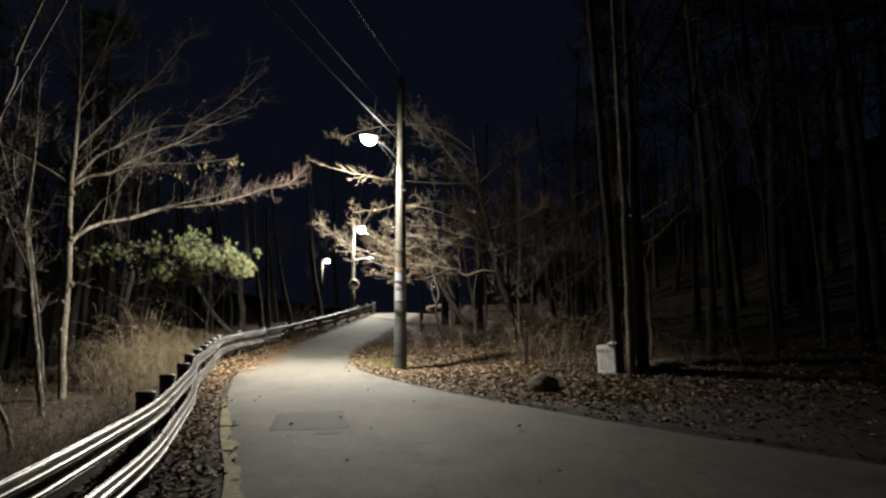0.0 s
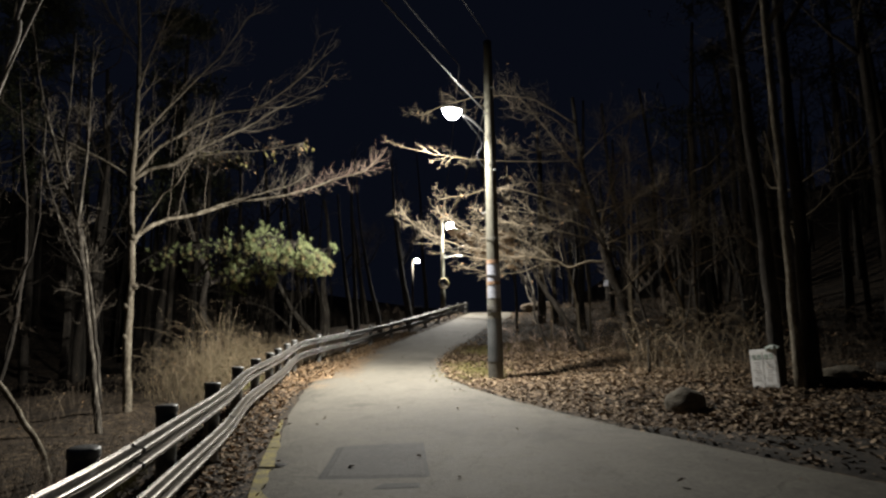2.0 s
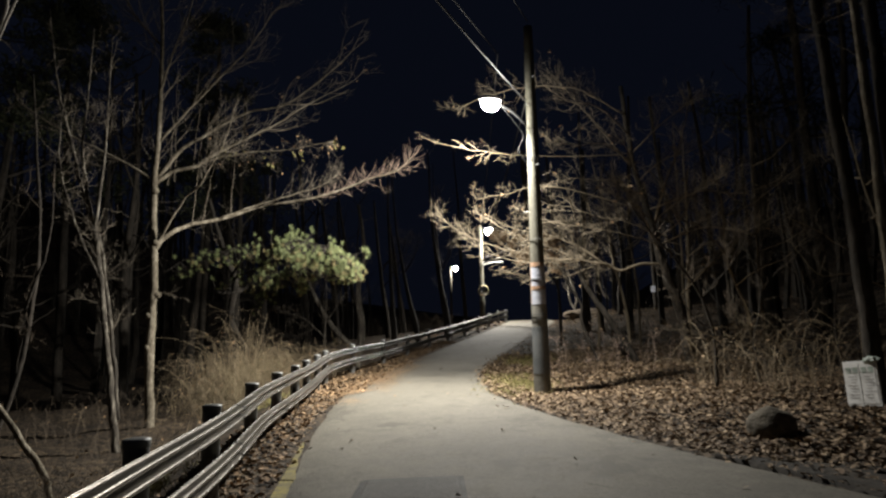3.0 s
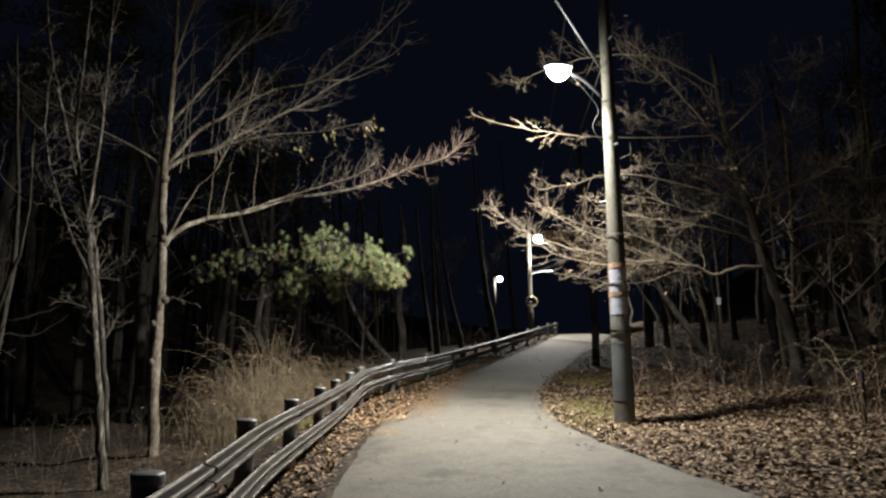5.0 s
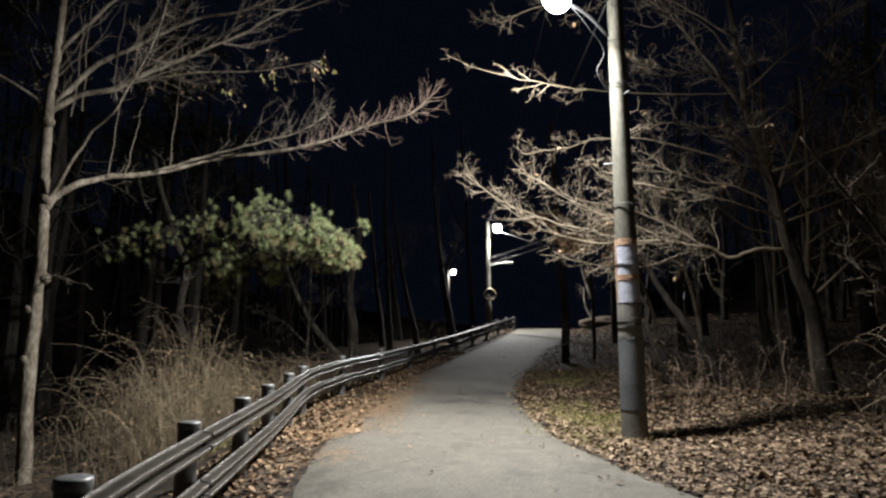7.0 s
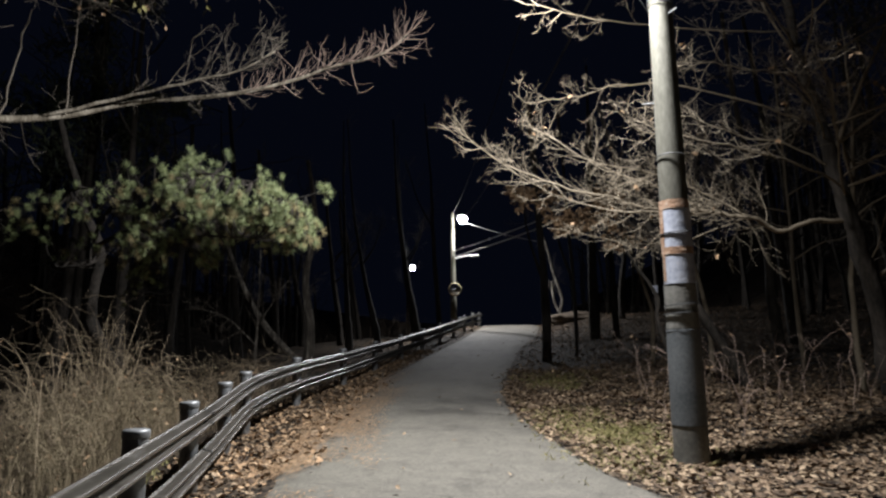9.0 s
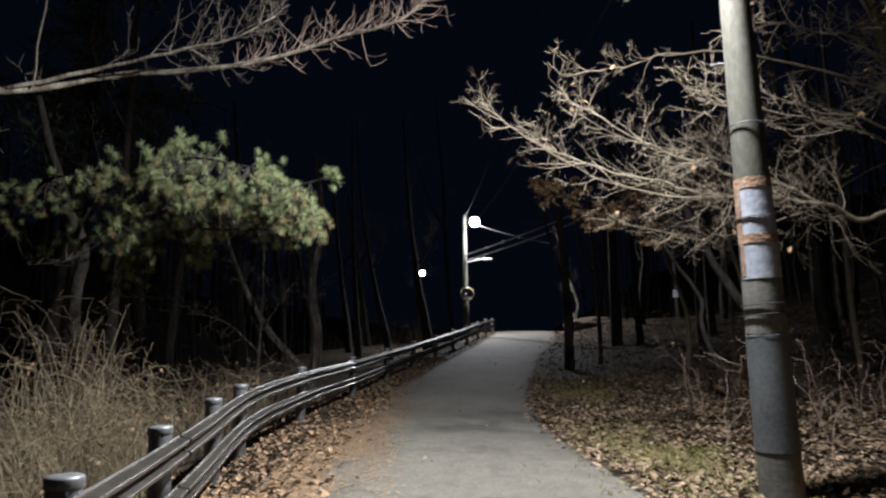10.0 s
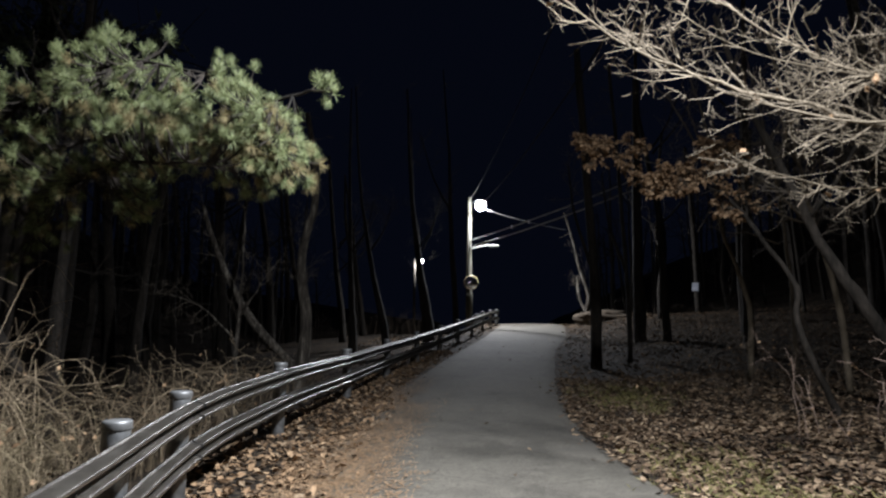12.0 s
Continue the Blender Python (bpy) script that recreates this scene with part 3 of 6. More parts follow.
def guard_rail():
    g = thing("guard_rail", (0, 0, 0), "galvanised two-beam steel guard rail on round posts", "guard rail")
    # close-set posts round the bend, wider beyond it
    marks = list(np.arange(1.05, 19.0, 1.75)) + [22.05, 23.75, 25.5, 27.8, 29.74, 31.64, 33.36, 35.2, 36.53, 39.55, 43.05]
    marks += list(np.arange(46.3, RAIL_LEN - 0.3, 3.25)) + [RAIL_LEN - 0.12]
    post_v = ring_solid([(0.080, -0.9), (0.080, 0.81), (0.079, 0.825)], 20)
    cap_v = ring_solid([(0.0845, 0.800), (0.087, 0.803), (0.087, 0.842), (0.084, 0.851), (0.074, 0.857), (0.02, 0.860)], 20)
    bolt_v = ring_solid([(0.011, 0.0), (0.011, 0.008), (0.007, 0.012)], 8)
    first = None
    for s in marks:
        p, d = rail_at(s)
        turn = pose(p.x, p.y, p.z, random.uniform(-1.5, 1.5), random.uniform(-1.5, 1.5), math.degrees(math.atan2(-d.x, d.y)))
        if first is None:
            post = part("post", post_v, POST_STEEL, g)
            cap = part("cap", cap_v, POST_STEEL, post, "pale grey pressed cap")
            br = []
            for h in (HIGH_BEAM, HIGH_BEAM - 0.35):
                b = box_bm(0.036, 0.07, 0.13, 0.008)
                for v in b.verts:
                    v.co += Vector((0.072, 0, h))
                br.append(part("bracket", b, POST_STEEL, post))
            for o in (post, cap):
                shade_smooth(o)
            post.matrix_basis = turn
            first = (post, cap, br)
        else:
            o = new("post", first[0].data)
            o.parent, o.matrix_basis = g, turn
            c = new("cap", first[1].data)
            c.parent = o
            c["label"] = "pale grey pressed cap"
            for b in first[2]:
                q = new("bracket", b.data)
                q.parent = o
    # beams butt at the joints under a dark lip, with a row of bolts in the groove
    joints = [0.72 + 3.64 * i for i in range(9)] + [33.48, 36.62, 39.65, 42.7]
    while joints[-1] + 3.4 < RAIL_LEN:
        joints.append(joints[-1] + 3.4)
    joints.append(RAIL_LEN)
    for s, e in zip(joints, joints[1:]):
        for h in (HIGH_BEAM, 0.3):
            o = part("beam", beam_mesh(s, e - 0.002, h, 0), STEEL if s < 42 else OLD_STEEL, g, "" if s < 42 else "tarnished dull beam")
            shade_smooth(o)
            if s < 42:
                lip = part("lip", beam_mesh(s - 0.028, s + 0.006, h, 0.008), DARK_BOLT, o, "dark lip at a joint")
                shade_smooth(lip)
            for off in (0.04, 0.09, 0.14):
                for dz in (-0.012, 0.012):
                    p, d = rail_at(min(RAIL_LEN, max(0.1, s + off)))
                    out = Vector((d.y, -d.x, 0))
                    q = part("bolt", bolt_v, DARK_BOLT, o) if "bolt" not in bpy.data.meshes else new("bolt", bpy.data.meshes["bolt"])
                    q.parent = o
                    q.matrix_basis = Matrix.Translation(p + out * 0.094 + Vector((0, 0, (h if h > 0.5 else low_beam(p.y)) + dz))) @ out.to_track_quat("Z", "Y").to_matrix().to_4x4()


guard_rail()


# ---------------------------------------------------------------- poles, lamps, cables
def street_lamp_head(parent, place, yaw, arm_from, scale=1.0, deep=0.22):
    """Arm, housing and glass of a street lamp, under its pole."""
    m = ([], [])
    a, b = Vector(arm_from), Vector(place)
    mid = a.lerp(b, 0.45) + Vector((0, 0, 0.10))
    tube(m, curve_through([a, mid, b], 6), [0.028] * 13, 10)
    shade_smooth(part("arm", m, ARM_STEEL, parent))
    head = bmesh.new()
    bmesh.ops.create_uvsphere(head, u_segments=20, v_segments=10, radius=1)
    for v in head.verts:
        v.co = Vector((v.co.x * 0.34 * scale, v.co.y * 0.17 * scale, (v.co.z if v.co.z > 0 else v.co.z * 0.25) * 0.13 * scale))
    h = shade_smooth(part("housing", head, LAMP_BODY, parent))
    h.matrix_basis = Matrix.Translation(b) @ pose(0, 0, 0.02, 0, 0, yaw)
    glass = bmesh.new()
    bmesh.ops.create_uvsphere(glass, u_segments=20, v_segments=10, radius=1)
    for v in glass.verts:
        v.co = Vector((v.co.x * 0.27 * scale, v.co.y * (0.16 if deep < 0.3 else 0.27) * scale, (min(0.0, v.co.z) * deep if deep < 0.3 else v.co.z * 0.27) * scale))
    q = shade_smooth(part("lamp_glass", glass, GLOW, parent, "brightly lit white glass"))
    q.matrix_basis = Matrix.Translation(b) @ pose(0, 0, -0.018 if deep < 0.3 else -0.2, 0, 0, yaw)
    q.visible_shadow = False


def pole_band(parent, name, z0, z1, r0, r1, mat, label="", arc=None, turn=0.0):
    """A sheet wrapped round the pole, whole or over part of the way round."""
    V, F, n = [], [], 32
    span = 2 * math.pi if arc is None else radians(arc)
    for j in range(7):
        t = j / 6
        for i in range(n + 1):
            a = radians(turn) + span * (i / n - 0.5)
            r = (r0 + (r1 - r0) * t) + 0.0016 * noise.noise(Vector((a * 3, z0 + t * 4, 1)))
            V.append((r * math.cos(a), r * math.sin(a), z0 + (z1 - z0) * t + 0.006 * noise.noise(Vector((a * 4, z0, j)))))
    for j in range(6):
        for i in range(n):
            q = j * (n + 1) + i
            F.append((q, q + 1, q + n + 2, q + n + 1))
    return shade_smooth(part(name, (V, F), mat, parent, label))


PX, PY = -1.225, 18.55
PZ = ground_z(PX, PY)


def pole_r(h):
    return 0.184 - 0.0096 * h


def near_pole():
    p = thing("street_lamp", (PX, PY, PZ), "tall tapered concrete utility pole with lit street lamp", "street lamp")
    prof = [(pole_r(h) + (0.0012 if i % 2 else 0), h) for i, h in enumerate(np.linspace(-0.4, 8.6, 38))] + [(0.06, 8.63)]
    shade_smooth(part("shaft", ring_solid(prof, 32), CONCRETE, p))
    pole_band(p, "lower_sheath", 0.42, 1.44, pole_r(0.42) + 0.008, pole_r(1.44) + 0.007, SHEATH, "grey wrapped sheet")
    pole_band(p, "rim", 1.435, 1.45, pole_r(1.43) + 0.011, pole_r(1.45) + 0.011, SHEATH)
    pole_band(p, "middle_sheath", 1.455, 1.94, pole_r(1.455) + 0.005, pole_r(1.94) + 0.005, LOW_CONCRETE, "weathered strip, toned for grazing lamp light")
    pole_band(p, "foot_band", -0.3, 0.41, pole_r(-0.3) + 0.003, pole_r(0.41) + 0.003, LOW_CONCRETE, "weathered foot, toned for grazing lamp light")
    pole_band(p, "white_sheet", 1.95, 2.87, pole_r(1.95) + 0.009, pole_r(2.87) + 0.008, WHITE_BAND, "faded bluish white notice sheet", 150, -95)
    pole_band(p, "rust_tape", 2.80, 2.90, pole_r(2.80) + 0.012, pole_r(2.90) + 0.011, RUST, "rust-brown tape", 150, -110)
    pole_band(p, "rust_tape", 2.28, 2.36, pole_r(2.28) + 0.013, pole_r(2.36) + 0.012, RUST, "rust-brown tape", 160, -98)
    pole_band(p, "rust_streak", 2.36, 2.80, pole_r(2.36) + 0.0125, pole_r(2.8) + 0.0122, RUST, "rust streak", 30, -166)
    pole_band(p, "rust_streak", 1.98, 2.28, pole_r(1.98) + 0.0125, pole_r(2.28) + 0.0122, RUST, "rust streak", 16, -160)
    for h in (1.63, 1.72, 2.52, 3.42, 5.3, 5.36, 6.05):
        m = ([], [])
        ring = [Vector((math.cos(a) * (pole_r(h) + 0.016), math.sin(a) * (pole_r(h) + 0.016), h + 0.012 * math.sin(a + h))) for a in np.linspace(0, 2 * math.pi, 25)]
        tube(m, ring, [0.006] * 25, 5, cap=False)
        part("strap", m, BLACK, p)
    for h, a in ((5.15, -60), (4.6, 60), (6.6, -110), (4.1, 170), (7.3, -60)):
        m = ([], [])
        d = Vector((math.cos(radians(a)), math.sin(radians(a)), 0))
        tube(m, [d * pole_r(h) + Vector((0, 0, h)), d * (pole_r(h) + 0.13) + Vector((0, 0, h))], [0.009, 0.009], 6)
        part("step_bolt", m, POST_STEEL, p)
    street_lamp_head(p, (-0.905, -0.42, 7.17 - PZ), 25, (-0.12, -0.03, 6.15), 0.86, 0.27)
    m = ([], [])
    tube(m, curve_through([(-0.14, -0.03, 5.2), (-0.32, -0.10, 5.55), (-0.20, -0.05, 5.9), (-0.45, -0.16, 6.3), (-0.75, -0.33, 6.66)], 6), [0.006] * 25, 5)
    part("lamp_wire", m, BLACK, p)


near_pole()


def far_pole():
    x, y = -6.95, 49.6
    z = ground_z(x, y)
    p = thing("street_lamp", (x, y, z), "pale concrete pole with lit lamp and traffic mirror", "street lamp")
    shade_smooth(part("shaft", ring_solid([(0.19, -0.4), (0.185, 1.9), (0.165, 2.0), (0.12, 7.2), (0.11, 7.3)], 24), CONCRETE, p))
    street_lamp_head(p, (0.66, -0.3, 9.62 - z), 20, (0.05, 0, 6.9), 1.0, 0.42)
    m = ([], [])
    tube(m, [(0.05, 0, 6.1 - 1.7), (0.6, -0.1, 4.52), (1.15, -0.2, 4.58)], [0.05, 0.045, 0.04], 8)
    part("second_arm", m, LAMP_BODY, p)
    b = box_bm(0.55, 0.22, 0.14, 0.04, 3)
    o = part("unlit_lamp_head", b, LAMP_BODY, p, "unlit grey lamp head")
    o.location = (1.35, -0.22, 4.52)
    m = part("mirror_rim", ring_solid([(0.36, -0.03), (0.395, -0.02), (0.40, 0.02), (0.375, 0.05)], 28), ORANGE, p, "faded orange rim")
    m.matrix_basis = pose(0.12, -0.25, 5.2 - z, 90, 0, 12)
    g = part("mirror_face", ring_solid([(0.374, 0.045), (0.35, 0.065), (0.25, 0.11), (0.12, 0.135), (0.02, 0.14)], 28), MIRROR, p, "convex silver mirror")
    shade_smooth(g).matrix_basis = m.matrix_basis
    b = box_bm(0.42, 0.30, 0.75, 0.03)
    o = part("control_box", b, SHEATH, p, "grey metal control box")
    o.location = (0.45, -0.05, 0.5)


far_pole()


def distant_pole():
    x, y = -15.1, 80.3
    z = ground_z(x, y)
    p = thing("street_lamp", (x, y, z), "distant lamp pole with lit lamp among trunks", "street lamp")
    # the shaft borrows the near-black bark colour, so that it looks unlit
    shade_smooth(part("shaft", ring_solid([(0.16, -0.4), (0.10, 10.6 - z), (0.09, 10.7 - z)], 14), DARK_UNLIT_BARK, p))
    street_lamp_head(p, (0.65, -0.3, 10.6 - z), 20, (0.05, 0, 10.3 - z), 1.0, 0.42)


distant_pole()


def cable(a, b, sag, r, label="grey overhead cable between poles", fitting=(), mat=None):
    m = ([], [])
    a, b = Vector(a), Vector(b)
    pts = [a.lerp(b, i / 20) - Vector((0, 0, sag * 4 * (i / 20) * (1 - i / 20))) for i in range(21)]
    tube(m, pts, [r] * 21, 5)
    o = tagged(part("overhead_cable", m, mat or CABLE), label, "cable", "overhead cables")
    for f in fitting:
        q = part("clamp", box_bm(0.10, 0.10, 0.16, 0.02), WHITE_BAND, o)
        q.location = pts[int(f * 20)]
    return o


TOP = Vector((PX, PY, PZ))
cable(TOP + Vector((-0.75, 0.1, 8.05)), (-9.5, -16, 10.6), 0.5, 0.012, "black overhead cable between poles", (), BLACK)
cable(TOP + Vector((0, 0, 8.74)), (-8.6, -16, 11.3), 0.5, 0.012, "black overhead cable between poles", (), BLACK)
cable(TOP + Vector((-0.12, 0, 6.75)), (-8.8, -16, 8.9), 0.5, 0.018, "black overhead cable between poles", (), BLACK)
cable(TOP + Vector((-0.75, 0.1, 8.05)), (-7.05, 49.6, 9.6), 0.6, 0.012, "black overhead cable between poles", (), BLACK)
cable(TOP + Vector((-0.12, 0.05, 6.75)), (-7.0, 49.6, 9.0), 0.7, 0.018, "black overhead cable between poles", (), BLACK)
cable((-6.85, 49.5, 7.55), (0.75, 39.3, 8.35), 0.12, 0.036, "thick grey cable strung across the lane", (0.3,))
cable((-6.85, 49.5, 7.2), (0.75, 39.3, 7.95), 0.12, 0.036, "thick grey cable strung across the lane")
cable((-6.3, 49.3, 9.3), (-2.0, 46.0, 7.4), 0.1, 0.015, "thin stay cable by the lamp", (0.6,))


# ---------------------------------------------------------------- trees
def grounded(x, y, sink=0.12):
    return Vector((x, y, ground_z(x, y) - sink))


def twigs_along(mesh, path, i0, i1, count, length, r, rnd, depth=2, bias=(0, 0, 0.3), spread=0.8, kids=4, taper=True, leaves=None, leaf_rate=0.0, curl=0.25, forward=0.55):
    n = len(path) - 1
    for _ in range(count):
        u = i0 + (i1 - i0) * rnd.random()
        k = min(n - 1, max(0, int(u * n)))
        p = path[k].lerp(path[k + 1], rnd.random())
        d = (path[k + 1] - path[k]).normalized()
        off = Vector((rnd.gauss(0, 1), rnd.gauss(0, 1), rnd.gauss(0, 1) + 0.2)).normalized()
        L = length * rnd.uniform(0.55, 1.2) * ((1.15 - 0.6 * u) if taper else 1)
        shoot(mesh, p, d * forward + off * spread, L, r * rnd.uniform(0.7, 1.2), rnd, depth, bias, curl, kids, 3, spread, leaves, leaf_rate)


def leaf_part(parent, spots, size, rnd, mat, label, hang=0.6, per=2):
    m = ([], [])
    for p, d in spots:
        for _ in range(rnd.randint(1, per)):
            w = Vector(d) * 0.4 + Vector((rnd.gauss(0, 0.5), rnd.gauss(0, 0.5), -hang))
            leaf_shape(m, p, size * rnd.uniform(0.6, 1.2), rnd, w, 0.8)
    return tagged(part("withered_foliage", m, mat, parent, label), kind="stuff")


def left_tree():
    rnd = random.Random(11)
    base = grounded(-9.85, 17.0)
    t = thing("bare_tree", base, "pale smooth-barked bare tree with spreading horizontal limbs", "tree")

    def loc(pts):
        return [Vector(p) - base for p in pts]
    m = ([], [])
    trunk = rough_limb(m, loc([base, (-9.86, 17.0, 0.2), (-9.94, 17.0, 1.64), (-9.90, 17.0, 2.85), (-9.95, 17.0, 4.05), (-10.0, 17.0, 5.58), (-9.98, 17.05, 6.6), (-10.02, 17.1, 7.8), (-10.1, 17.2, 9.2), (-10.3, 17.3, 11.0)]), 0.118, 0.032, 12, 0.012, 5, rnd)
    # knots and branch scars
    for h, s in ((2.83, 0.035), (2.3, 0.02), (4.0, 0.045), (5.35, 0.04), (1.5, 0.015)):
        b = min(trunk, key=lambda p: abs(p.z + base.z - h))
        a = rnd.uniform(0, 6.28)
        c = b + Vector((math.cos(a), math.sin(a), 0)) * 0.07
        tube(m, [c - Vector((0, 0, 0.09)), c - Vector((0, 0, 0.04)), c, c + Vector((0, 0, 0.05)), c + Vector((0, 0, 0.1))], [0.02, 0.05 + s, 0.06 + s, 0.05 + s, 0.02], 8)
    shade_smooth(part("trunk", m, BARK, t))
    limbs = [
        ([(-9.93, 17.0, 3.92), (-9.80, 17.1, 4.15), (-9.68, 17.3, 4.35), (-9.55, 17.9, 4.65), (-9.2, 18.6, 4.88), (-8.42, 19.3, 5.32), (-7.31, 19.7, 5.51), (-6.62, 20.0, 5.75), (-5.89, 20.2, 6.05), (-4.98, 20.3, 6.29), (-4.62, 20.45, 6.66)], 0.066, 0.010),
        ([(-9.25, 18.5, 4.86), (-8.5, 19.0, 5.25), (-7.6, 19.2, 5.52), (-6.9, 19.4, 5.75), (-6.4, 19.5, 6.05)], 0.028, 0.008),
        ([(-9.99, 17.0, 5.5), (-9.85, 17.25, 5.96), (-9.63, 17.5, 6.45), (-9.29, 17.75, 6.79), (-8.86, 18.0, 7.16), (-8.3, 18.2, 7.5), (-7.3, 18.35, 7.68), (-6.42, 18.67, 8.46), (-5.72, 19.0, 9.31)], 0.050, 0.010),
        ([(-9.99, 17.0, 5.48), (-9.73, 17.22, 5.80), (-9.15, 17.43, 5.97), (-9.0, 17.65, 6.22), (-8.58, 17.87, 6.52), (-8.12, 18.08, 6.82), (-7.57, 18.3, 7.16), (-6.9, 18.6, 7.7), (-6.0, 19.0, 8.3)], 0.054, 0.010),
        ([(-9.95, 17.0, 3.9), (-9.46, 16.93, 4.59), (-9.09, 16.87, 5.06), (-8.7, 16.8, 5.3), (-8.41, 16.73, 5.67), (-7.99, 16.67, 6.31), (-7.67, 16.6, 7.22)], 0.034, 0.009),
        ([(-9.97, 17.05, 6.5), (-9.38, 17.33, 7.36), (-8.74, 17.67, 8.29), (-8.19, 18.0, 9.14), (-7.6, 18.2, 10.2)], 0.036, 0.009),
        ([(-10.0, 17.0, 5.55), (-10.7, 16.67, 6.02), (-11.34, 16.33, 6.37), (-11.98, 16.0, 6.77), (-12.7, 15.7, 7.3)], 0.035, 0.009),
        ([(-10.02, 17.1, 7.8), (-9.6, 16.9, 8.6), (-9.1, 16.8, 9.6), (-8.7, 16.6, 10.8)], 0.03, 0.008),
        ([(-9.26, 17.4, 5.92), (-8.85, 17.6, 6.15), (-8.02, 17.9, 6.35), (-7.18, 18.2, 6.43), (-6.08, 18.5, 6.66)], 0.026, 0.006),
        ([(-10.1, 17.2, 9.0), (-10.8, 17.0, 9.9), (-11.2, 16.7, 11.0)], 0.03, 0.008),
        ([(-7.26, 18.33, 7.66), (-6.65, 18.65, 7.74), (-5.9, 19.0, 8.16)], 0.016, 0.006),
    ]
    paths = []
    for pts, r0, r1 in limbs:
        m = ([], [])
        paths.append(rough_limb(m, loc(pts), r0, r1, 8, 0.012, 4, rnd))
        shade_smooth(part("limb", m, BARK, t))
    m, spots = ([], []), []
    # comb of upright shoots near the end of the lowest limb
    twigs_along(m, paths[0], 0.62, 1.0, 95, 0.42, 0.0055, rnd, 1, (0.1, 0, 0.75), 0.7, 3, False)
    tagged(part("shoot_mass", m, RED_TWIG, t, "dense reddish shoots"), kind="stuff")
    m = ([], [])
    twigs_along(m, paths[0], 0.25, 0.7, 14, 0.5, 0.006, rnd, 1, (0, 0, 0.2))
    twigs_along(m, paths[1], 0.3, 1.0, 26, 0.7, 0.007, rnd, 2, (0.1, 0, 0.35))
    for q in paths[2:4]:
        twigs_along(m, q, 0.25, 1.0, 24, 1.5, 0.009, rnd, 2, (0.15, 0, 0.15), 0.6, 3, True, spots, 0.03, 0.2, 0.8)
    twigs_along(m, paths[4], 0.4, 1.0, 12, 0.7, 0.008, rnd, 2)
    for q in (paths[5], paths[7], paths[9]):
        twigs_along(m, q, 0.15, 1.0, 18, 1.4, 0.009, rnd, 2, (0.1, 0, 0.2), 0.6, 3, True, spots, 0.015, 0.2, 0.8)
    twigs_along(m, paths[6], 0.2, 1.0, 20, 0.9, 0.008, rnd, 2)
    twigs_along(m, paths[8], 0.3, 1.0, 34, 0.6, 0.006, rnd, 2, (0, 0, -0.15), leaves=spots, leaf_rate=0.05)
    twigs_along(m, trunk, 0.55, 1.0, 24, 1.7, 0.010, rnd, 2, (0.1, 0, 0.25), 0.65, 3, True, None, 0, 0.2, 0.6)
    shoot(m, Vector((-9.86, 17.0, 2.9)) - base, (1, 0.1, -0.05), 0.75, 0.012, rnd, 1, (0, 0, 0.1), 0.25, 4)
    shoot(m, Vector((-9.86, 17.0, 2.84)) - base, (1, -0.3, -0.15), 0.6, 0.01, rnd, 1, (0, 0, -0.1), 0.25, 4)
    # long straight dangling vines between the limbs
    for x, y, z0, z1 in ((-9.0, 18.7, 4.95, 7.0), (-9.4, 18.1, 4.75, 6.2), (-9.5, 17.8, 4.6, 6.9), (-9.75, 17.4, 5.6, 7.9), (-9.85, 17.3, 5.5, 8.2), (-9.4, 17.6, 5.9, 7.6), (-9.1, 17.7, 6.0, 7.4)):
        p, q = Vector((x, y, z0)) - base, Vector((x + rnd.uniform(0, 0.25), y + rnd.uniform(-0.1, 0.1), z1)) - base
        pts = [p.lerp(q, k / 8) + Vector((rnd.gauss(0, 0.012), rnd.gauss(0, 0.012), 0)) for k in range(9)]
        tube(m, pts, lerp_list(0.014, 0.007, 9), 4, cap=False)
    tagged(part("twig_mass", m, TWIG, t), kind="stuff")
    leaf_part(t, spots, 0.085, rnd, TAN_LEAF, "few withered leaves")
    # last green leaves
    m = ([], [])
    for p in (paths[8][-1], paths[8][-4], paths[3][16], paths[8][-7]):
        for _ in range(9):
            leaf_shape(m, p + Vector((rnd.gauss(0, 0.14), rnd.gauss(0, 0.12), rnd.gauss(-0.12, 0.1))), rnd.uniform(0.07, 0.13), rnd, (rnd.gauss(0, 0.4), rnd.gauss(0, 0.4), -1), 0.8)
    tagged(part("green_foliage", m, WEED, t, "few yellow-green leaves left"), kind="stuff")


left_tree()


def stem_tree(name, base, stems, label, mat, seed, twig_n=18, twig_len=0.8, depth=2, twig_mat=None, sides=8, leaf_rate=0.0, low=0.35, bias=(0, 0, 0.3), group=""):
    """A tree of one or more stems, each (points, r0, r1), with forking twigs."""
    rnd = random.Random(seed)
    base = Vector(base)
    t = thing(name, base, label, "tree", group)
    m, paths = ([], []), []
    for i, (pts, r0, r1) in enumerate(stems):
        mm = ([], [])
        paths.append(rough_limb(mm, [Vector(p) - base for p in pts], r0, r1, sides, 0.015, 4, rnd))
        shade_smooth(part("trunk" if i == 0 else "limb", mm, mat, t))
    spots = []
    if twig_n:
        for q in paths:
            twigs_along(m, q, low, 1.0, twig_n, twig_len, 0.009, rnd, depth, bias, leaves=spots if leaf_rate else None, leaf_rate=leaf_rate)
        tagged(part("twig_mass", m, twig_mat or TWIG, t), kind="stuff")
    if spots:
        leaf_part(t, spots, 0.10, rnd, TAN_LEAF, "withered brown leaves", per=3)
    return t


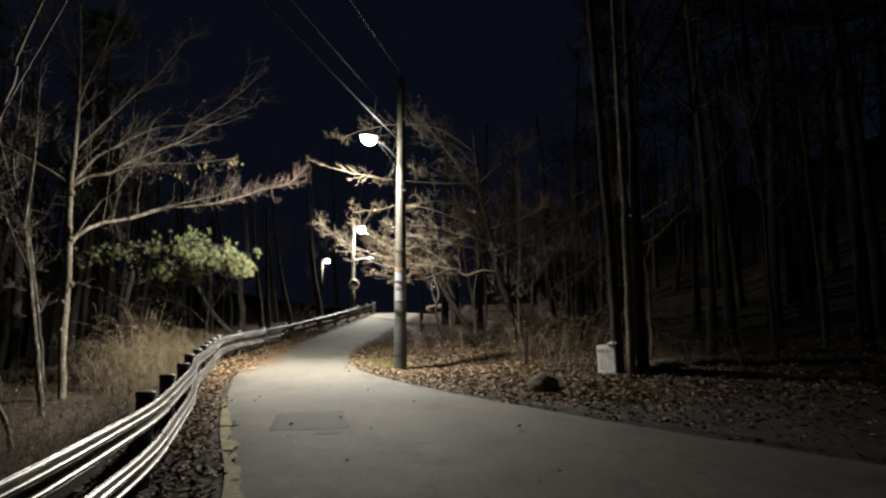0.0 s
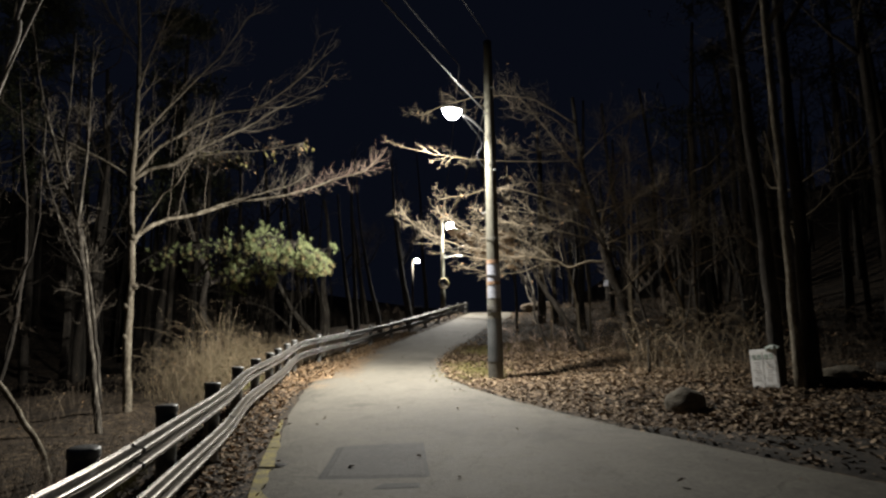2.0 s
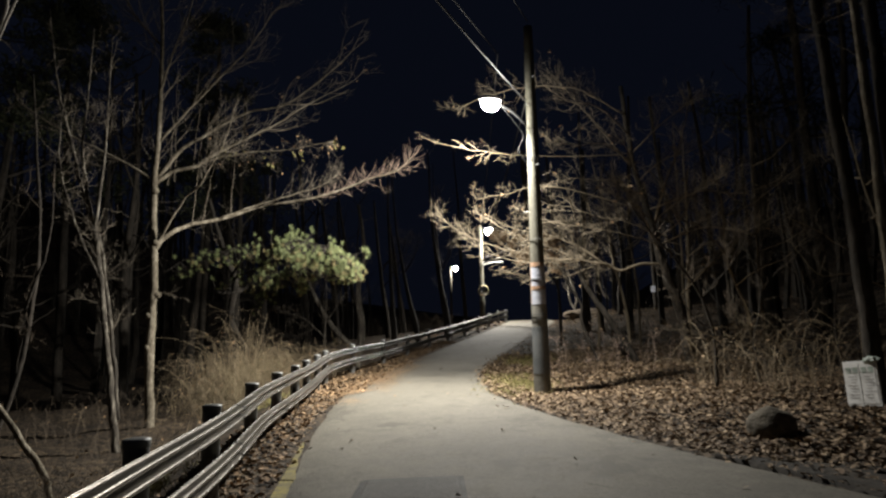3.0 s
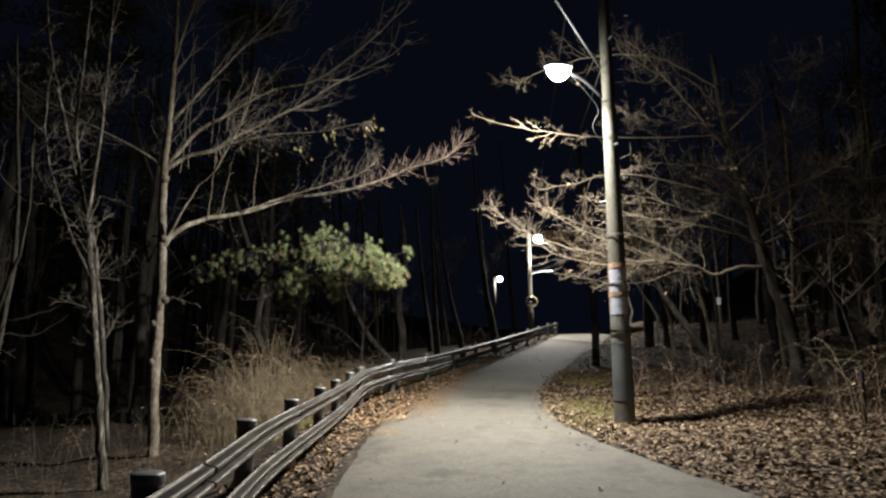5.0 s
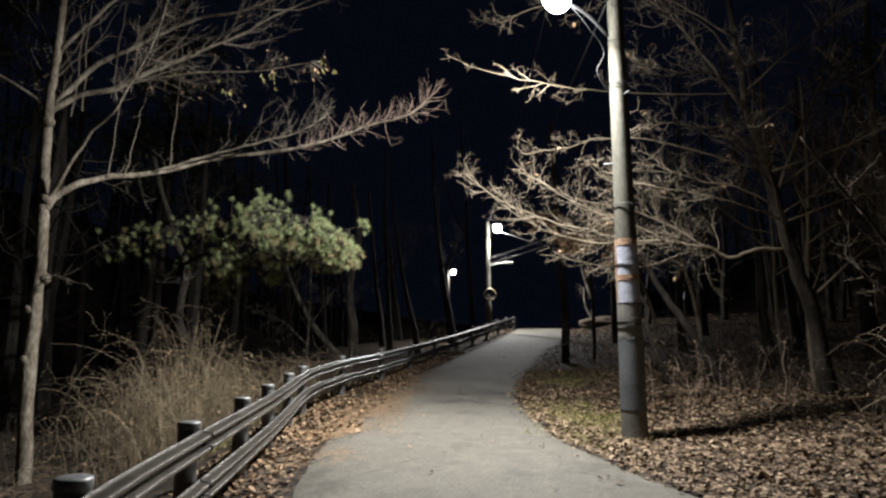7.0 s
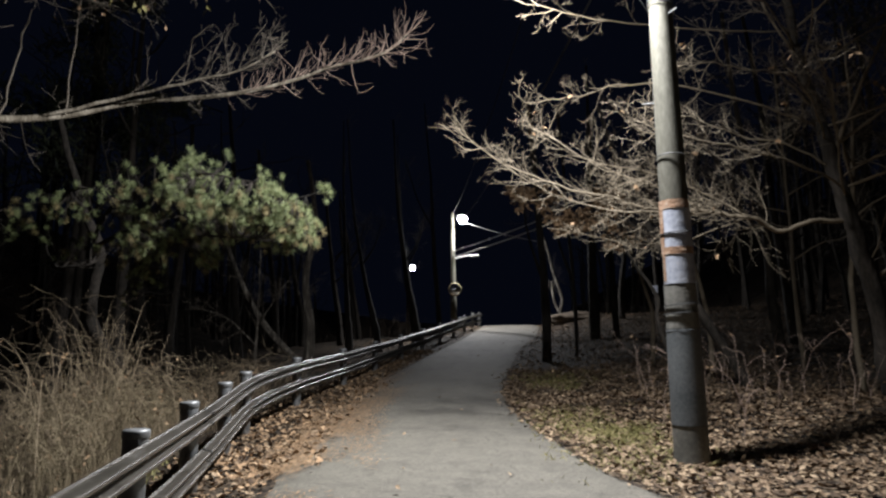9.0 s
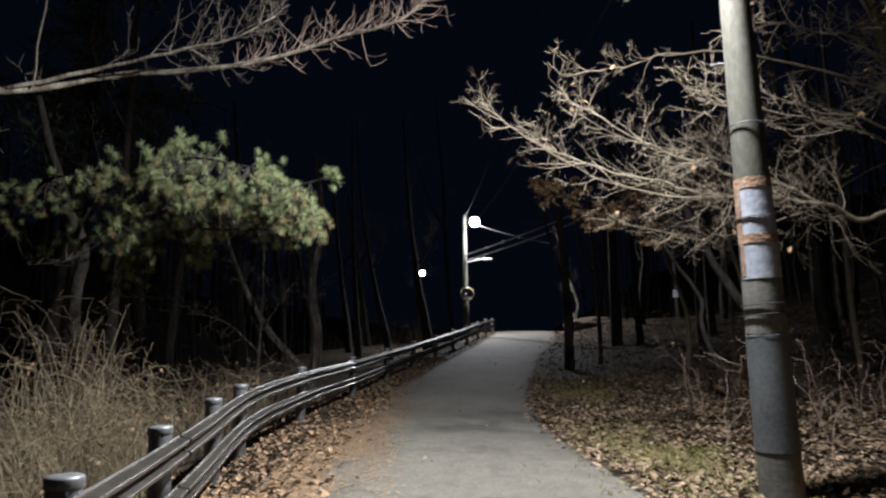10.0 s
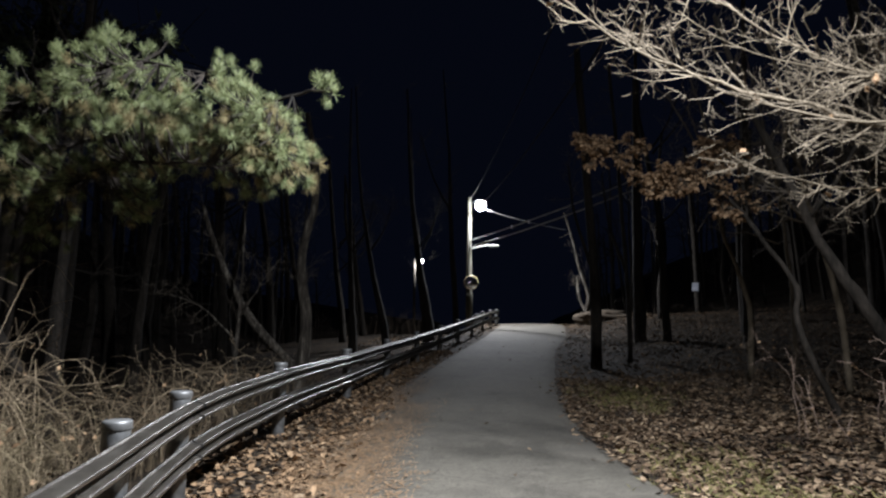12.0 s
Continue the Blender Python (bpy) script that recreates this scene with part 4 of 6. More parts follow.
b = grounded(-9.1, 15.0)
stem_tree("slender_tree", b, [
    ([b, (-9.25, 15, 0.6), (-9.43, 15.0, 1.69), (-9.71, 15.0, 3.36), (-9.9, 15.0, 4.1), (-10.3, 15.0, 5.17), (-10.66, 15.0, 6.3), (-11.04, 15.0, 7.5), (-11.3, 15, 9)], 0.075, 0.014),
    ([(-9.2, 15.08, 0.3), (-9.36, 15.1, 1.6), (-9.62, 15.1, 3.0), (-9.8, 15.05, 4.0)], 0.05, 0.03),
    ([(-9.71, 15.0, 3.36), (-9.99, 15.0, 4.48), (-10.24, 15.0, 5.65), (-10.2, 15.0, 6.95), (-10.17, 15.0, 8.4)], 0.042, 0.012),
    ([(-9.87, 15.0, 4.0), (-9.81, 15.1, 5.55), (-9.86, 15.2, 6.79), (-9.94, 15.3, 8.6)], 0.036, 0.010),
    ([(-9.6, 15.0, 2.9), (-9.95, 14.7, 3.9), (-10.2, 14.4, 5.2), (-10.15, 14.3, 6.4)], 0.026, 0.008),
], "slender many-stemmed bare tree with peeling grey bark", SLIM_BARK, 21, 16, 0.7)

# bark and twigs coloured dark here, as this tree stands in shade
b = grounded(-10.9, 13.8)
stem_tree("slender_tree", b, [
    ([b, (-10.4, 13.9, 1.1), (-10.2, 14.0, 3.1), (-10.3, 14.0, 4.8), (-10.6, 14, 7)], 0.06, 0.015),
    ([(-10.3, 13.9, 2.4), (-9.8, 13.8, 3.6), (-9.7, 13.7, 5.2)], 0.03, 0.01),
    ([(-10.4, 13.9, 1.2), (-9.9, 13.5, 1.9), (-9.4, 13.3, 2.2)], 0.02, 0.006),
], "thin bare tree with crooked twigs", DARK_UNLIT_BARK, 22, 3, 0.8, twig_mat=SHADED_CANE)

b = grounded(-8.9, 8.2)
stem_tree("leaning_tree", b, [
    ([b, (-8.8, 8.4, 1.6), (-8.0, 8.9, 3.4), (-7.35, 9.60, 3.59), (-6.87, 9.60, 4.74), (-6.64, 9.60, 5.56), (-6.55, 9.60, 6.16), (-5.4, 9.8, 9.6)], 0.055, 0.018),
    ([(-6.87, 9.60, 4.74), (-5.6, 9.4, 7.2), (-5.3, 9.2, 8.6)], 0.018, 0.007),
], "leaning pale bare tree over the lane", PALE, 23, 8, 0.6, low=0.6)

# pale broken bough leaning by the rail
rnd = random.Random(5)
m = ([], [])
rough_limb(m, [(-7.9, 12.15, ground_z(-7.9, 12.15) - 0.05), (-7.9, 11.98, -0.09), (-7.87, 11.55, 0.40), (-7.85, 11.2, 0.80), (-7.83, 10.7, 1.35)], 0.05, 0.035, 9, 0.01, 4, rnd)
shade_smooth(tagged(part("broken_bough", m, BARK), "pale barkless bough leaning behind the guard rail", "bough"))


def pine():
    rnd = random.Random(31)
    base = grounded(-10.6, 22.6)
    t = thing("pine_tree", base, "crooked pine with drooping tufted green branches", "tree")
    m = ([], [])
    trunk = rough_limb(m, [Vector(p) - base for p in [base, (-10.3, 22.5, 1.0), (-10.9, 22.2, 2.4), (-10.6, 21.9, 3.6), (-11.0, 21.8, 4.6), (-11.4, 21.6, 6.2)]], 0.14, 0.05, 10, 0.02, 4, rnd)
    shade_smooth(part("trunk", m, DARK_UNLIT_BARK, t))
    boughs = [
        [(-10.7, 21.9, 3.7), (-9.6, 21.3, 3.9), (-8.4, 20.7, 3.95), (-7.2, 20.4, 3.85), (-6.3, 20.2, 3.75)],
        [(-10.75, 21.9, 3.8), (-9.8, 21.0, 4.2), (-8.7, 20.4, 4.4), (-7.7, 20.1, 4.45), (-6.9, 20.0, 4.25)],
        [(-9.6, 21.3, 3.9), (-8.8, 20.8, 3.5), (-7.8, 20.2, 3.5), (-6.8, 19.9, 3.4)],
        [(-10.9, 21.8, 4.4), (-10.6, 21.0, 4.5), (-10.0, 20.4, 4.4), (-9.3, 20.0, 4.3)],
        [(-10.8, 21.9, 3.4), (-10.6, 20.9, 3.3), (-10.1, 20.2, 3.1), (-9.4, 20.0, 3.1)],
        [(-6.8, 20.2, 3.85), (-6.3, 20.0, 3.95), (-5.93, 19.95, 4.02), (-5.70, 19.9, 4.0)],
        [(-11.0, 21.8, 4.6), (-11.6, 21.0, 4.3), (-11.9, 20.3, 3.8)],
    ]
    paths = []
    for i, pts in enumerate(boughs):
        mm = ([], [])
        paths.append(rough_limb(mm, [Vector(p) - base for p in pts], 0.045 if i < 5 else 0.02, 0.008, 7, 0.012, 5, rnd))
        shade_smooth(part("bough", mm, DARK_UNLIT_BARK, t))
    # tufts gather round the boughs, in lumps
    lumps = [(-6.88, 20.1, 3.9, 0.62, 0.5, 0.42, 152), (-7.90, 20.2, 4.25, 0.62, 0.55, 0.46, 152), (-7.48, 20.2, 3.7, 0.60, 0.5, 0.36, 116), (-6.33, 20.05, 3.68, 0.36, 0.4, 0.34, 87),
             (-8.90, 20.4, 4.2, 0.62, 0.6, 0.46, 123), (-8.60, 20.3, 3.6, 0.55, 0.5, 0.40, 87), (-9.80, 20.6, 4.15, 0.6, 0.6, 0.4, 80), (-9.50, 20.4, 3.55, 0.5, 0.5, 0.35, 50), (-10.80, 20.8, 4.2, 0.7, 0.6, 0.42, 76),
             (-10.20, 20.6, 3.5, 0.4, 0.5, 0.3, 26), (-11.60, 20.8, 3.95, 0.6, 0.6, 0.45, 50), (-8.95, 20.9, 3.2, 0.22, 0.3, 0.45, 70), (-9.45, 21.1, 2.95, 0.18, 0.25, 0.5, 60), (-7.9, 20.6, 3.3, 0.2, 0.3, 0.3, 40), (-6.75, 20.7, 3.55, 0.45, 0.4, 0.28, 60), (-6.35, 20.7, 3.6, 0.3, 0.35, 0.28, 40)]
    spots = []
    for cx, cy, cz, rx, ry, rz, n in lumps:
        for _ in range(n if cx > -8.7 else int(n * 0.36)):
            v = Vector((rnd.gauss(0, 1), rnd.gauss(0, 1), rnd.gauss(0, 1))).normalized() * (rnd.uniform(0.25, 1.08) ** 0.6)
            spots.append(Vector((cx + v.x * rx, cy + v.y * ry, cz + v.z * rz)) - base)
    # candles standing up above the crown, and the lone tip
    for x, y, z in ((-8.08, 20.3, 4.92), (-8.00, 20.25, 4.82), (-7.85, 20.3, 4.78), (-7.45, 20.3, 4.84), (-7.38, 20.2, 4.72), (-6.88, 20.2, 4.52), (-6.73, 20.15, 4.42), (-6.48, 20.1, 4.35), (-8.70, 20.4, 4.80), (-9.25, 20.5, 4.78), (-5.83, 19.93, 4.13), (-5.72, 19.9, 4.10), (-5.68, 19.9, 4.0), (-5.74, 19.9, 3.90), (-5.78, 19.92, 4.05), (-5.96, 20.0, 3.45), (-6.00, 20, 3.35)):
        spots.append(Vector((x, y, z)) - base)
    flat = [p for q in paths for p in q]
    twig, green, brown = ([], []), ([], []), ([], [])
    for s in spots:
        near = min(flat, key=lambda p: (p - s).length_squared)
        d = s - near
        if d.length > 0.02:
            mid = near.lerp(s, 0.55) + Vector((rnd.gauss(0, 0.02), rnd.gauss(0, 0.02), -0.12 * d.length))
            tube(twig, curve_through([near, mid, s], 3), lerp_list(0.010, 0.005, 7), 4, cap=False)
            way = (s - mid).normalized()
        else:
            way = Vector((0, 0, 1))
        way = (way + Vector((0, 0, 0.35))).normalized()
        old = rnd.random() < (0.30 if s.z + base.z < 4.1 else 0.10)
        V, F = brown if old else green
        size = rnd.uniform(0.075, 0.105)
        for _ in range(70):
            n = Vector((rnd.gauss(0, 1), rnd.gauss(0, 1), rnd.gauss(0, 1))).normalized()
            n = (n + way * 0.75).normalized()
            if old and rnd.random() < 0.5:
                n.z -= 0.7
                n.normalize()
            p0 = s - way * rnd.uniform(0, 0.05)
            w = n.orthogonal().normalized() * 0.0022
            b0 = len(V)
            L = size * rnd.uniform(0.75, 1.1)
            V.extend([p0 - w, p0 + w, p0 + n * L + w * 0.3, p0 + n * L - w * 0.3])
            F.append((b0, b0 + 1, b0 + 2, b0 + 3))
    tagged(part("twig_mass", twig, DARK_UNLIT_BARK, t), kind="stuff")
    tagged(part("needle_foliage", green, NEEDLE, t, "dense green needle tufts"), kind="stuff")
    tagged(part("browned_foliage", brown, OLD_NEEDLE, t, "browned old needle tufts"), kind="stuff")


pine()


def oak():
    rnd = random.Random(41)
    base = grounded(2.5, 21.6)
    t = thing("oak_tree", base, "bare crooked oak reaching a twiggy limb over the lane", "tree")

    def loc(pts):
        return [Vector(p) - base for p in pts]
    m = ([], [])
    trunk = rough_limb(m, loc([base, (2.4, 21.5, 1.2), (2.15, 21.2, 2.4), (1.75, 20.9, 3.7), (1.5, 20.8, 4.9), (1.2, 20.7, 6.2), (1.0, 20.6, 8.2)]), 0.17, 0.05, 11, 0.02, 4, rnd)
    shade_smooth(part("trunk", m, DARK_UNLIT_BARK, t))
    limbs = [
        ([(1.85, 21.0, 3.5), (1.2, 20.8, 3.5), (0.75, 20.7, 3.35), (0.40, 20.6, 3.52), (0.0, 20.56, 3.60), (-0.41, 20.52, 3.68), (-0.88, 20.48, 3.69), (-1.3, 20.43, 3.75), (-1.67, 20.39, 3.89), (-2.43, 20.31, 4.08), (-3.15, 20.23, 4.41), (-3.66, 20.14, 4.78), (-3.87, 20.1, 4.96)], 0.040, 0.005, 46, 0.95),
        ([(1.5, 20.8, 4.9), (0.6, 20.4, 5.1), (-0.5, 20.4, 5.5), (-1.44, 20.5, 5.62), (-1.99, 20.5, 5.49), (-2.44, 20.45, 5.45), (-2.8, 20.38, 5.38), (-3.0, 20.3, 5.54)], 0.018, 0.004, 16, 0.5),
        ([(1.7, 20.8, 4.0), (0.9, 20.2, 4.2), (0.0, 19.8, 4.35), (-0.8, 19.5, 4.45), (-1.43, 19.4, 4.55), (-1.73, 19.2, 4.85)], 0.018, 0.004, 18, 0.7),
        ([(1.4, 20.8, 5.2), (0.8, 20.4, 5.6), (0.33, 20.2, 5.62), (-0.24, 19.9, 5.62), (-0.83, 19.5, 5.5)], 0.018, 0.004, 14, 0.7),
        ([(-0.4, 20.5, 3.68), (-1.0, 20.3, 4.0), (-1.7, 20.2, 4.25), (-2.4, 20.1, 4.65), (-2.8, 20.1, 4.95)], 0.016, 0.004, 26, 0.75),
        ([(0.2, 20.6, 3.55), (-0.5, 20.7, 3.3), (-1.2, 20.8, 3.25), (-2.0, 20.6, 3.4), (-2.6, 20.5, 3.5)], 0.014, 0.004, 16, 0.5),
        ([(-0.2, 20.5, 3.62), (-0.9, 20.0, 3.55), (-1.7, 19.9, 3.6), (-2.5, 19.9, 3.85), (-3.2, 19.9, 4.3)], 0.016, 0.004, 24, 0.7),
        ([(0.4, 20.6, 3.5), (-0.2, 20.9, 4.0), (-1.0, 21.0, 4.4), (-1.9, 20.9, 4.6), (-2.6, 20.8, 5.0)], 0.016, 0.004, 24, 0.7),
        ([(1.6, 20.9, 4.4), (1.9, 20.4, 5.4), (2.3, 20.1, 6.4), (2.6, 20, 7.6)], 0.034, 0.007, 16, 1.0),
        ([(1.2, 20.7, 6.0), (0.6, 20.3, 6.7), (0.1, 20.0, 7.3), (-0.4, 19.7, 7.9)], 0.022, 0.005, 16, 0.8),
        ([(2.1, 21.2, 2.6), (2.9, 20.8, 3.4), (3.6, 20.4, 4.0), (4.4, 20.2, 4.3)], 0.028, 0.006, 16, 0.9),
        ([(1.15, 20.7, 6.4), (0.2, 20.4, 6.3), (-1.09, 20.0, 6.28), (-2.03, 19.67, 6.33), (-2.8, 19.33, 6.41), (-3.64, 19.0, 6.56)], 0.015, 0.004, 14, 0.6),
        ([(1.75, 20.9, 3.8), (1.3, 20.0, 4.6), (1.0, 19.4, 5.0), (0.6, 18.9, 5.3)], 0.018, 0.005, 16, 0.8),
        ([(1.6, 20.85, 4.3), (0.9, 20.6, 4.6), (0.2, 20.5, 4.75), (-0.5, 20.3, 5.0), (-1.0, 20.2, 5.05)], 0.018, 0.004, 18, 0.8),
        ([(1.65, 20.85, 4.1), (2.2, 20.2, 4.5), (2.5, 19.6, 5.1), (3.1, 19.2, 5.3)], 0.018, 0.004, 16, 0.9),
        ([(1.5, 20.8, 4.9), (2.4, 19.7, 5.0), (3.3, 19.0, 5.4)], 0.022, 0.005, 20, 0.9),
        ([(1.3, 20.7, 5.8), (1.0, 19.6, 6.2), (0.6, 18.8, 6.4)], 0.018, 0.004, 18, 0.8),
        ([(1.7, 20.9, 4.0), (2.6, 19.8, 4.2), (3.4, 19.2, 4.0), (4.2, 18.8, 4.4)], 0.024, 0.005, 24, 0.9),
        ([(1.5, 20.8, 4.7), (0.9, 19.7, 4.9), (0.3, 19.1, 5.3)], 0.018, 0.004, 18, 0.8),
        ([(1.2, 20.7, 6.4), (2.0, 20.0, 7.0), (2.8, 19.5, 7.4)], 0.02, 0.005, 20, 1.0),
        ([(1.2, 20.7, 6.1), (0.5, 19.9, 6.45), (-0.3, 19.3, 6.3), (-0.9, 19.0, 6.45)], 0.018, 0.004, 20, 0.7),
        ([(1.1, 20.6, 6.9), (0.4, 19.9, 7.4), (-0.4, 19.4, 7.5), (-1.0, 19.1, 7.9)], 0.02, 0.004, 20, 0.8),
        ([(1.05, 20.6, 7.4), (0.0, 20.2, 8.0), (-1.2, 19.8, 8.1), (-2.3, 19.6, 7.9), (-3.2, 19.4, 7.5)], 0.02, 0.004, 26, 0.8),
        ([(1.6, 20.9, 4.6), (2.6, 20.4, 5.2), (3.6, 20.0, 5.0), (4.6, 19.6, 5.3)], 0.026, 0.005, 24, 1.0),
        ([(1.3, 20.75, 5.6), (1.8, 20.2, 6.0), (2.5, 19.8, 6.1), (3.2, 19.6, 6.5)], 0.018, 0.004, 16, 0.9),
    ]
    twigs, spots = ([], []), []
    for pts, r0, r1, n, L in limbs:
        m = ([], [])
        q = rough_limb(m, loc(pts), r0, r1, 7, 0.02, 4, rnd)
        shade_smooth(part("limb", m, LAMPLIT_TWIG, t))
        twigs_along(twigs, q, 0.2, 1.0, n, L * 0.92, 0.0072, rnd, 2, (-0.12, 0, 0.26), 0.75, 4, True, spots, 0.006, 0.36, 0.75)
    tagged(part("twig_mass", twigs, LAMPLIT_TWIG, t, "tangled twigs, coloured paler as lamplit"), kind="stuff")
    leaf_part(t, spots, 0.085, rnd, TAN_LEAF, "few clinging withered leaves")


oak()

b = grounded(1.35, 24.4)
stem_tree("leaning_tree", b, [
    ([b, (1.0, 24.3, 1.5), (0.45, 24.15, 2.4), (0.0, 24.05, 3.1), (-0.35, 24.0, 3.9), (-0.9, 24, 5.2), (-1.3, 24, 6.6)], 0.115, 0.03),
    ([(-0.2, 24.0, 3.6), (0.3, 23.6, 4.6), (0.5, 23.4, 6)], 0.035, 0.01),
], "bare tree leaning towards the lane", DARK_UNLIT_BARK, 51, 20, 0.8, low=0.5)

b = grounded(0.25, 24.6)
stem_tree("dry_leaved_oak", b, [
    ([b, (0.05, 24.55, 1.3), (-0.28, 24.5, 2.2), (-0.25, 24.5, 2.7), (-0.62, 24.6, 3.4), (-0.9, 24.8, 3.95), (-1.3, 24.9, 4.4), (-1.7, 25.0, 4.55), (-2.3, 25.1, 4.4)], 0.055, 0.010),
    ([(-0.8, 24.7, 3.7), (-0.75, 24.9, 4.4), (-0.8, 25.0, 4.8), (-1.2, 25.0, 4.9)], 0.018, 0.006),
    ([(-1.3, 24.9, 4.4), (-2.2, 25.4, 4.9), (-3.1, 25.5, 5.2)], 0.016, 0.005),
    ([(-1.0, 24.85, 4.1), (-1.5, 24.8, 4.35), (-2.1, 24.8, 4.3)], 0.014, 0.005),
], "crooked young oak holding clusters of dry brown leaves", DARK_UNLIT_BARK, 52, 24, 0.36, leaf_rate=0.8, low=0.6)

# group of trunks by the notice board: the lamplit one coloured pale, the shaded ones dark
for i, (x, y, r, lean, seed, mat, lab) in enumerate(((3.93, 14.75, 0.145, (-0.2, 0.3), 61, DARK_UNLIT_BARK, "rough trunk beside a white board, darkened as unlit"), (4.13, 14.35, 0.10, (-0.05, 0.1), 62, BARK, "straight trunk coloured pale as lamplit, between two shaded ones"), (4.45, 14.6, 0.145, (0.05, 0.3), 63, DARK_UNLIT_BARK, "straight trunk of a tall tree, darkened as unlit"))):
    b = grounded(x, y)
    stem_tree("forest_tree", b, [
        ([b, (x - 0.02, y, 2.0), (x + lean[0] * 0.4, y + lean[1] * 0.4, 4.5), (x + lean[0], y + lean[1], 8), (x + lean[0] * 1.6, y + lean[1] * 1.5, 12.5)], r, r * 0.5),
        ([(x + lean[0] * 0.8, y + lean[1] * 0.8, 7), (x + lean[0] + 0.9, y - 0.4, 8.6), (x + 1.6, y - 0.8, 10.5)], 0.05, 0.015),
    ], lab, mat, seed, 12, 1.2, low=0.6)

# crooked small trees on the right bank, twigs in the shade-dimmed cane colour
for x, y, seed, pts in ((2.15, 17.3, 71, [(2.2, 17.3, 1.6), (2.0, 17.2, 2.4), (1.6, 17.1, 3.1), (1.1, 16.9, 3.7), (0.7, 16.8, 4.3)]), (3.3, 18.6, 72, [(3.2, 18.5, 1.5), (3.4, 18.4, 2.6), (3.1, 18.2, 3.6)]), (5.2, 19.5, 73, [(5.1, 19.4, 2.0), (5.3, 19.3, 3.6), (5.0, 19.2, 5.2)])):
    b = grounded(x, y)
    stem_tree("crooked_sapling", b, [([b] + pts, 0.036, 0.010), ([pts[1], (pts[1][0] + 0.6, y - 0.3, pts[1][2] + 0.7), (pts[1][0] + 0.8, y - 0.4, pts[1][2] + 1.4)], 0.014, 0.005), ([pts[0], (pts[0][0] - 0.5, y - 0.2, pts[0][2] + 0.6), (pts[0][0] - 0.9, y, pts[0][2] + 1.3)], 0.012, 0.004)], "crooked bare sapling on the leafy bank", DARK_UNLIT_BARK, seed, 6, 0.7, low=0.25, twig_mat=SHADED_CANE)

# trees where the lane climbs
for x, y, r, seed in ((-2.2, 32.4, 0.16, 81), (-1.15, 33.6, 0.075, 82)):
    b = grounded(x, y)
    stem_tree("forest_tree", b, [([b, (x + 0.02, y, b.z + 2), (x - 0.1, y, b.z + 5), (x - 0.3, y, b.z + 9)], r, r * 0.55), ([(x, y, b.z + 2.6), (x - 0.45, y + 0.1, b.z + 4.2), (x - 0.6, y, b.z + 5.6)], 0.05, 0.02)], "dark trunk at the edge of the lane", DARK_UNLIT_BARK, seed, 10, 0.9, low=0.6, group="trees along the lane")

# thin tree below the pine and leaning trunk behind it
b = grounded(-10.4, 28.6)
stem_tree("slender_tree", b, [([b, (-10.4, 28.6, 2.0), (-10.35, 28.6, 3.2), (-10.3, 28.5, 4.8)], 0.06, 0.012), ([(-10.4, 28.6, 1.9), (-11.2, 28.4, 2.7), (-12.2, 28.3, 3.0)], 0.025, 0.007), ([(-10.38, 28.6, 2.4), (-9.8, 28.4, 3.2), (-9.4, 28.3, 3.7)], 0.022, 0.007)], "thin forked bare tree in the brush", SLIM_BARK, 91, 12, 0.6)
b = grounded(-9.3, 29.4)
stem_tree("crooked_tree", b, [([b, (-9.1, 29.4, 2.2), (-9.3, 29.5, 4.0), (-9.0, 29.5, 5.4), (-9.3, 29.6, 7.5)], 0.16, 0.06), ([(-9.2, 29.4, 1.2), (-10.4, 29.4, 2.4), (-11.3, 29.4, 3.9), (-11.8, 29.4, 5.2)], 0.12, 0.05)], "crooked grey trunk with a low leaning limb", SLIM_BARK, 92, 12, 0.9)

# trunks of the wood, on both sides
rnd = random.Random(100)
spots = [(-14.8, 37.5, 0.18), (-12.9, 46.5, 0.17), (-13.5, 52.0, 0.16), (-16.5, 50.0, 0.18),
         (7.0, 17.5, 0.15), (6.4, 21.5, 0.15), (5.2, 25.0, 0.17), (9.8, 19.0, 0.2), (3.6, 28.0, 0.15), (7.6, 27.5, 0.18), (11.5, 15.0, 0.17), (12.5, 22.5, 0.2), (2.2, 33.0, 0.17), (5.6, 33.0, 0.18), (9.5, 33.5, 0.2), (0.8, 38.0, 0.16), (4.2, 40.0, 0.18), (13.5, 10.5, 0.17), (15.5, 17.5, 0.2), (8.5, 40, 0.2), (2.5, 46, 0.18), (14, 30, 0.2),
         (-14.5, 22.0, 0.18), (-13.0, 26.5, 0.16), (-16.5, 14.0, 0.18), (-16.0, 28.0, 0.2), (-15, 32, 0.17), (-18.5, 20.5, 0.2), (-18, 35, 0.2), (-16, 45, 0.2), (-19, 27, 0.2),
         (18, 14, 0.2), (20, 22, 0.22), (17, 26, 0.2), (22, 18, 0.22), (19, 32, 0.22), (23, 28, 0.24), (25, 12, 0.22), (16, 38, 0.2), (22, 38, 0.22), (11, 44, 0.2), (6.5, 47, 0.2), (16, 48, 0.22), (10, 26, 0.17), (-19.5, 57, 0.2), (-15.5, 58, 0.18), (26, 20, 0.22), (10.6, 18.4, 0.10), (8.4, 16.8, 0.07)]
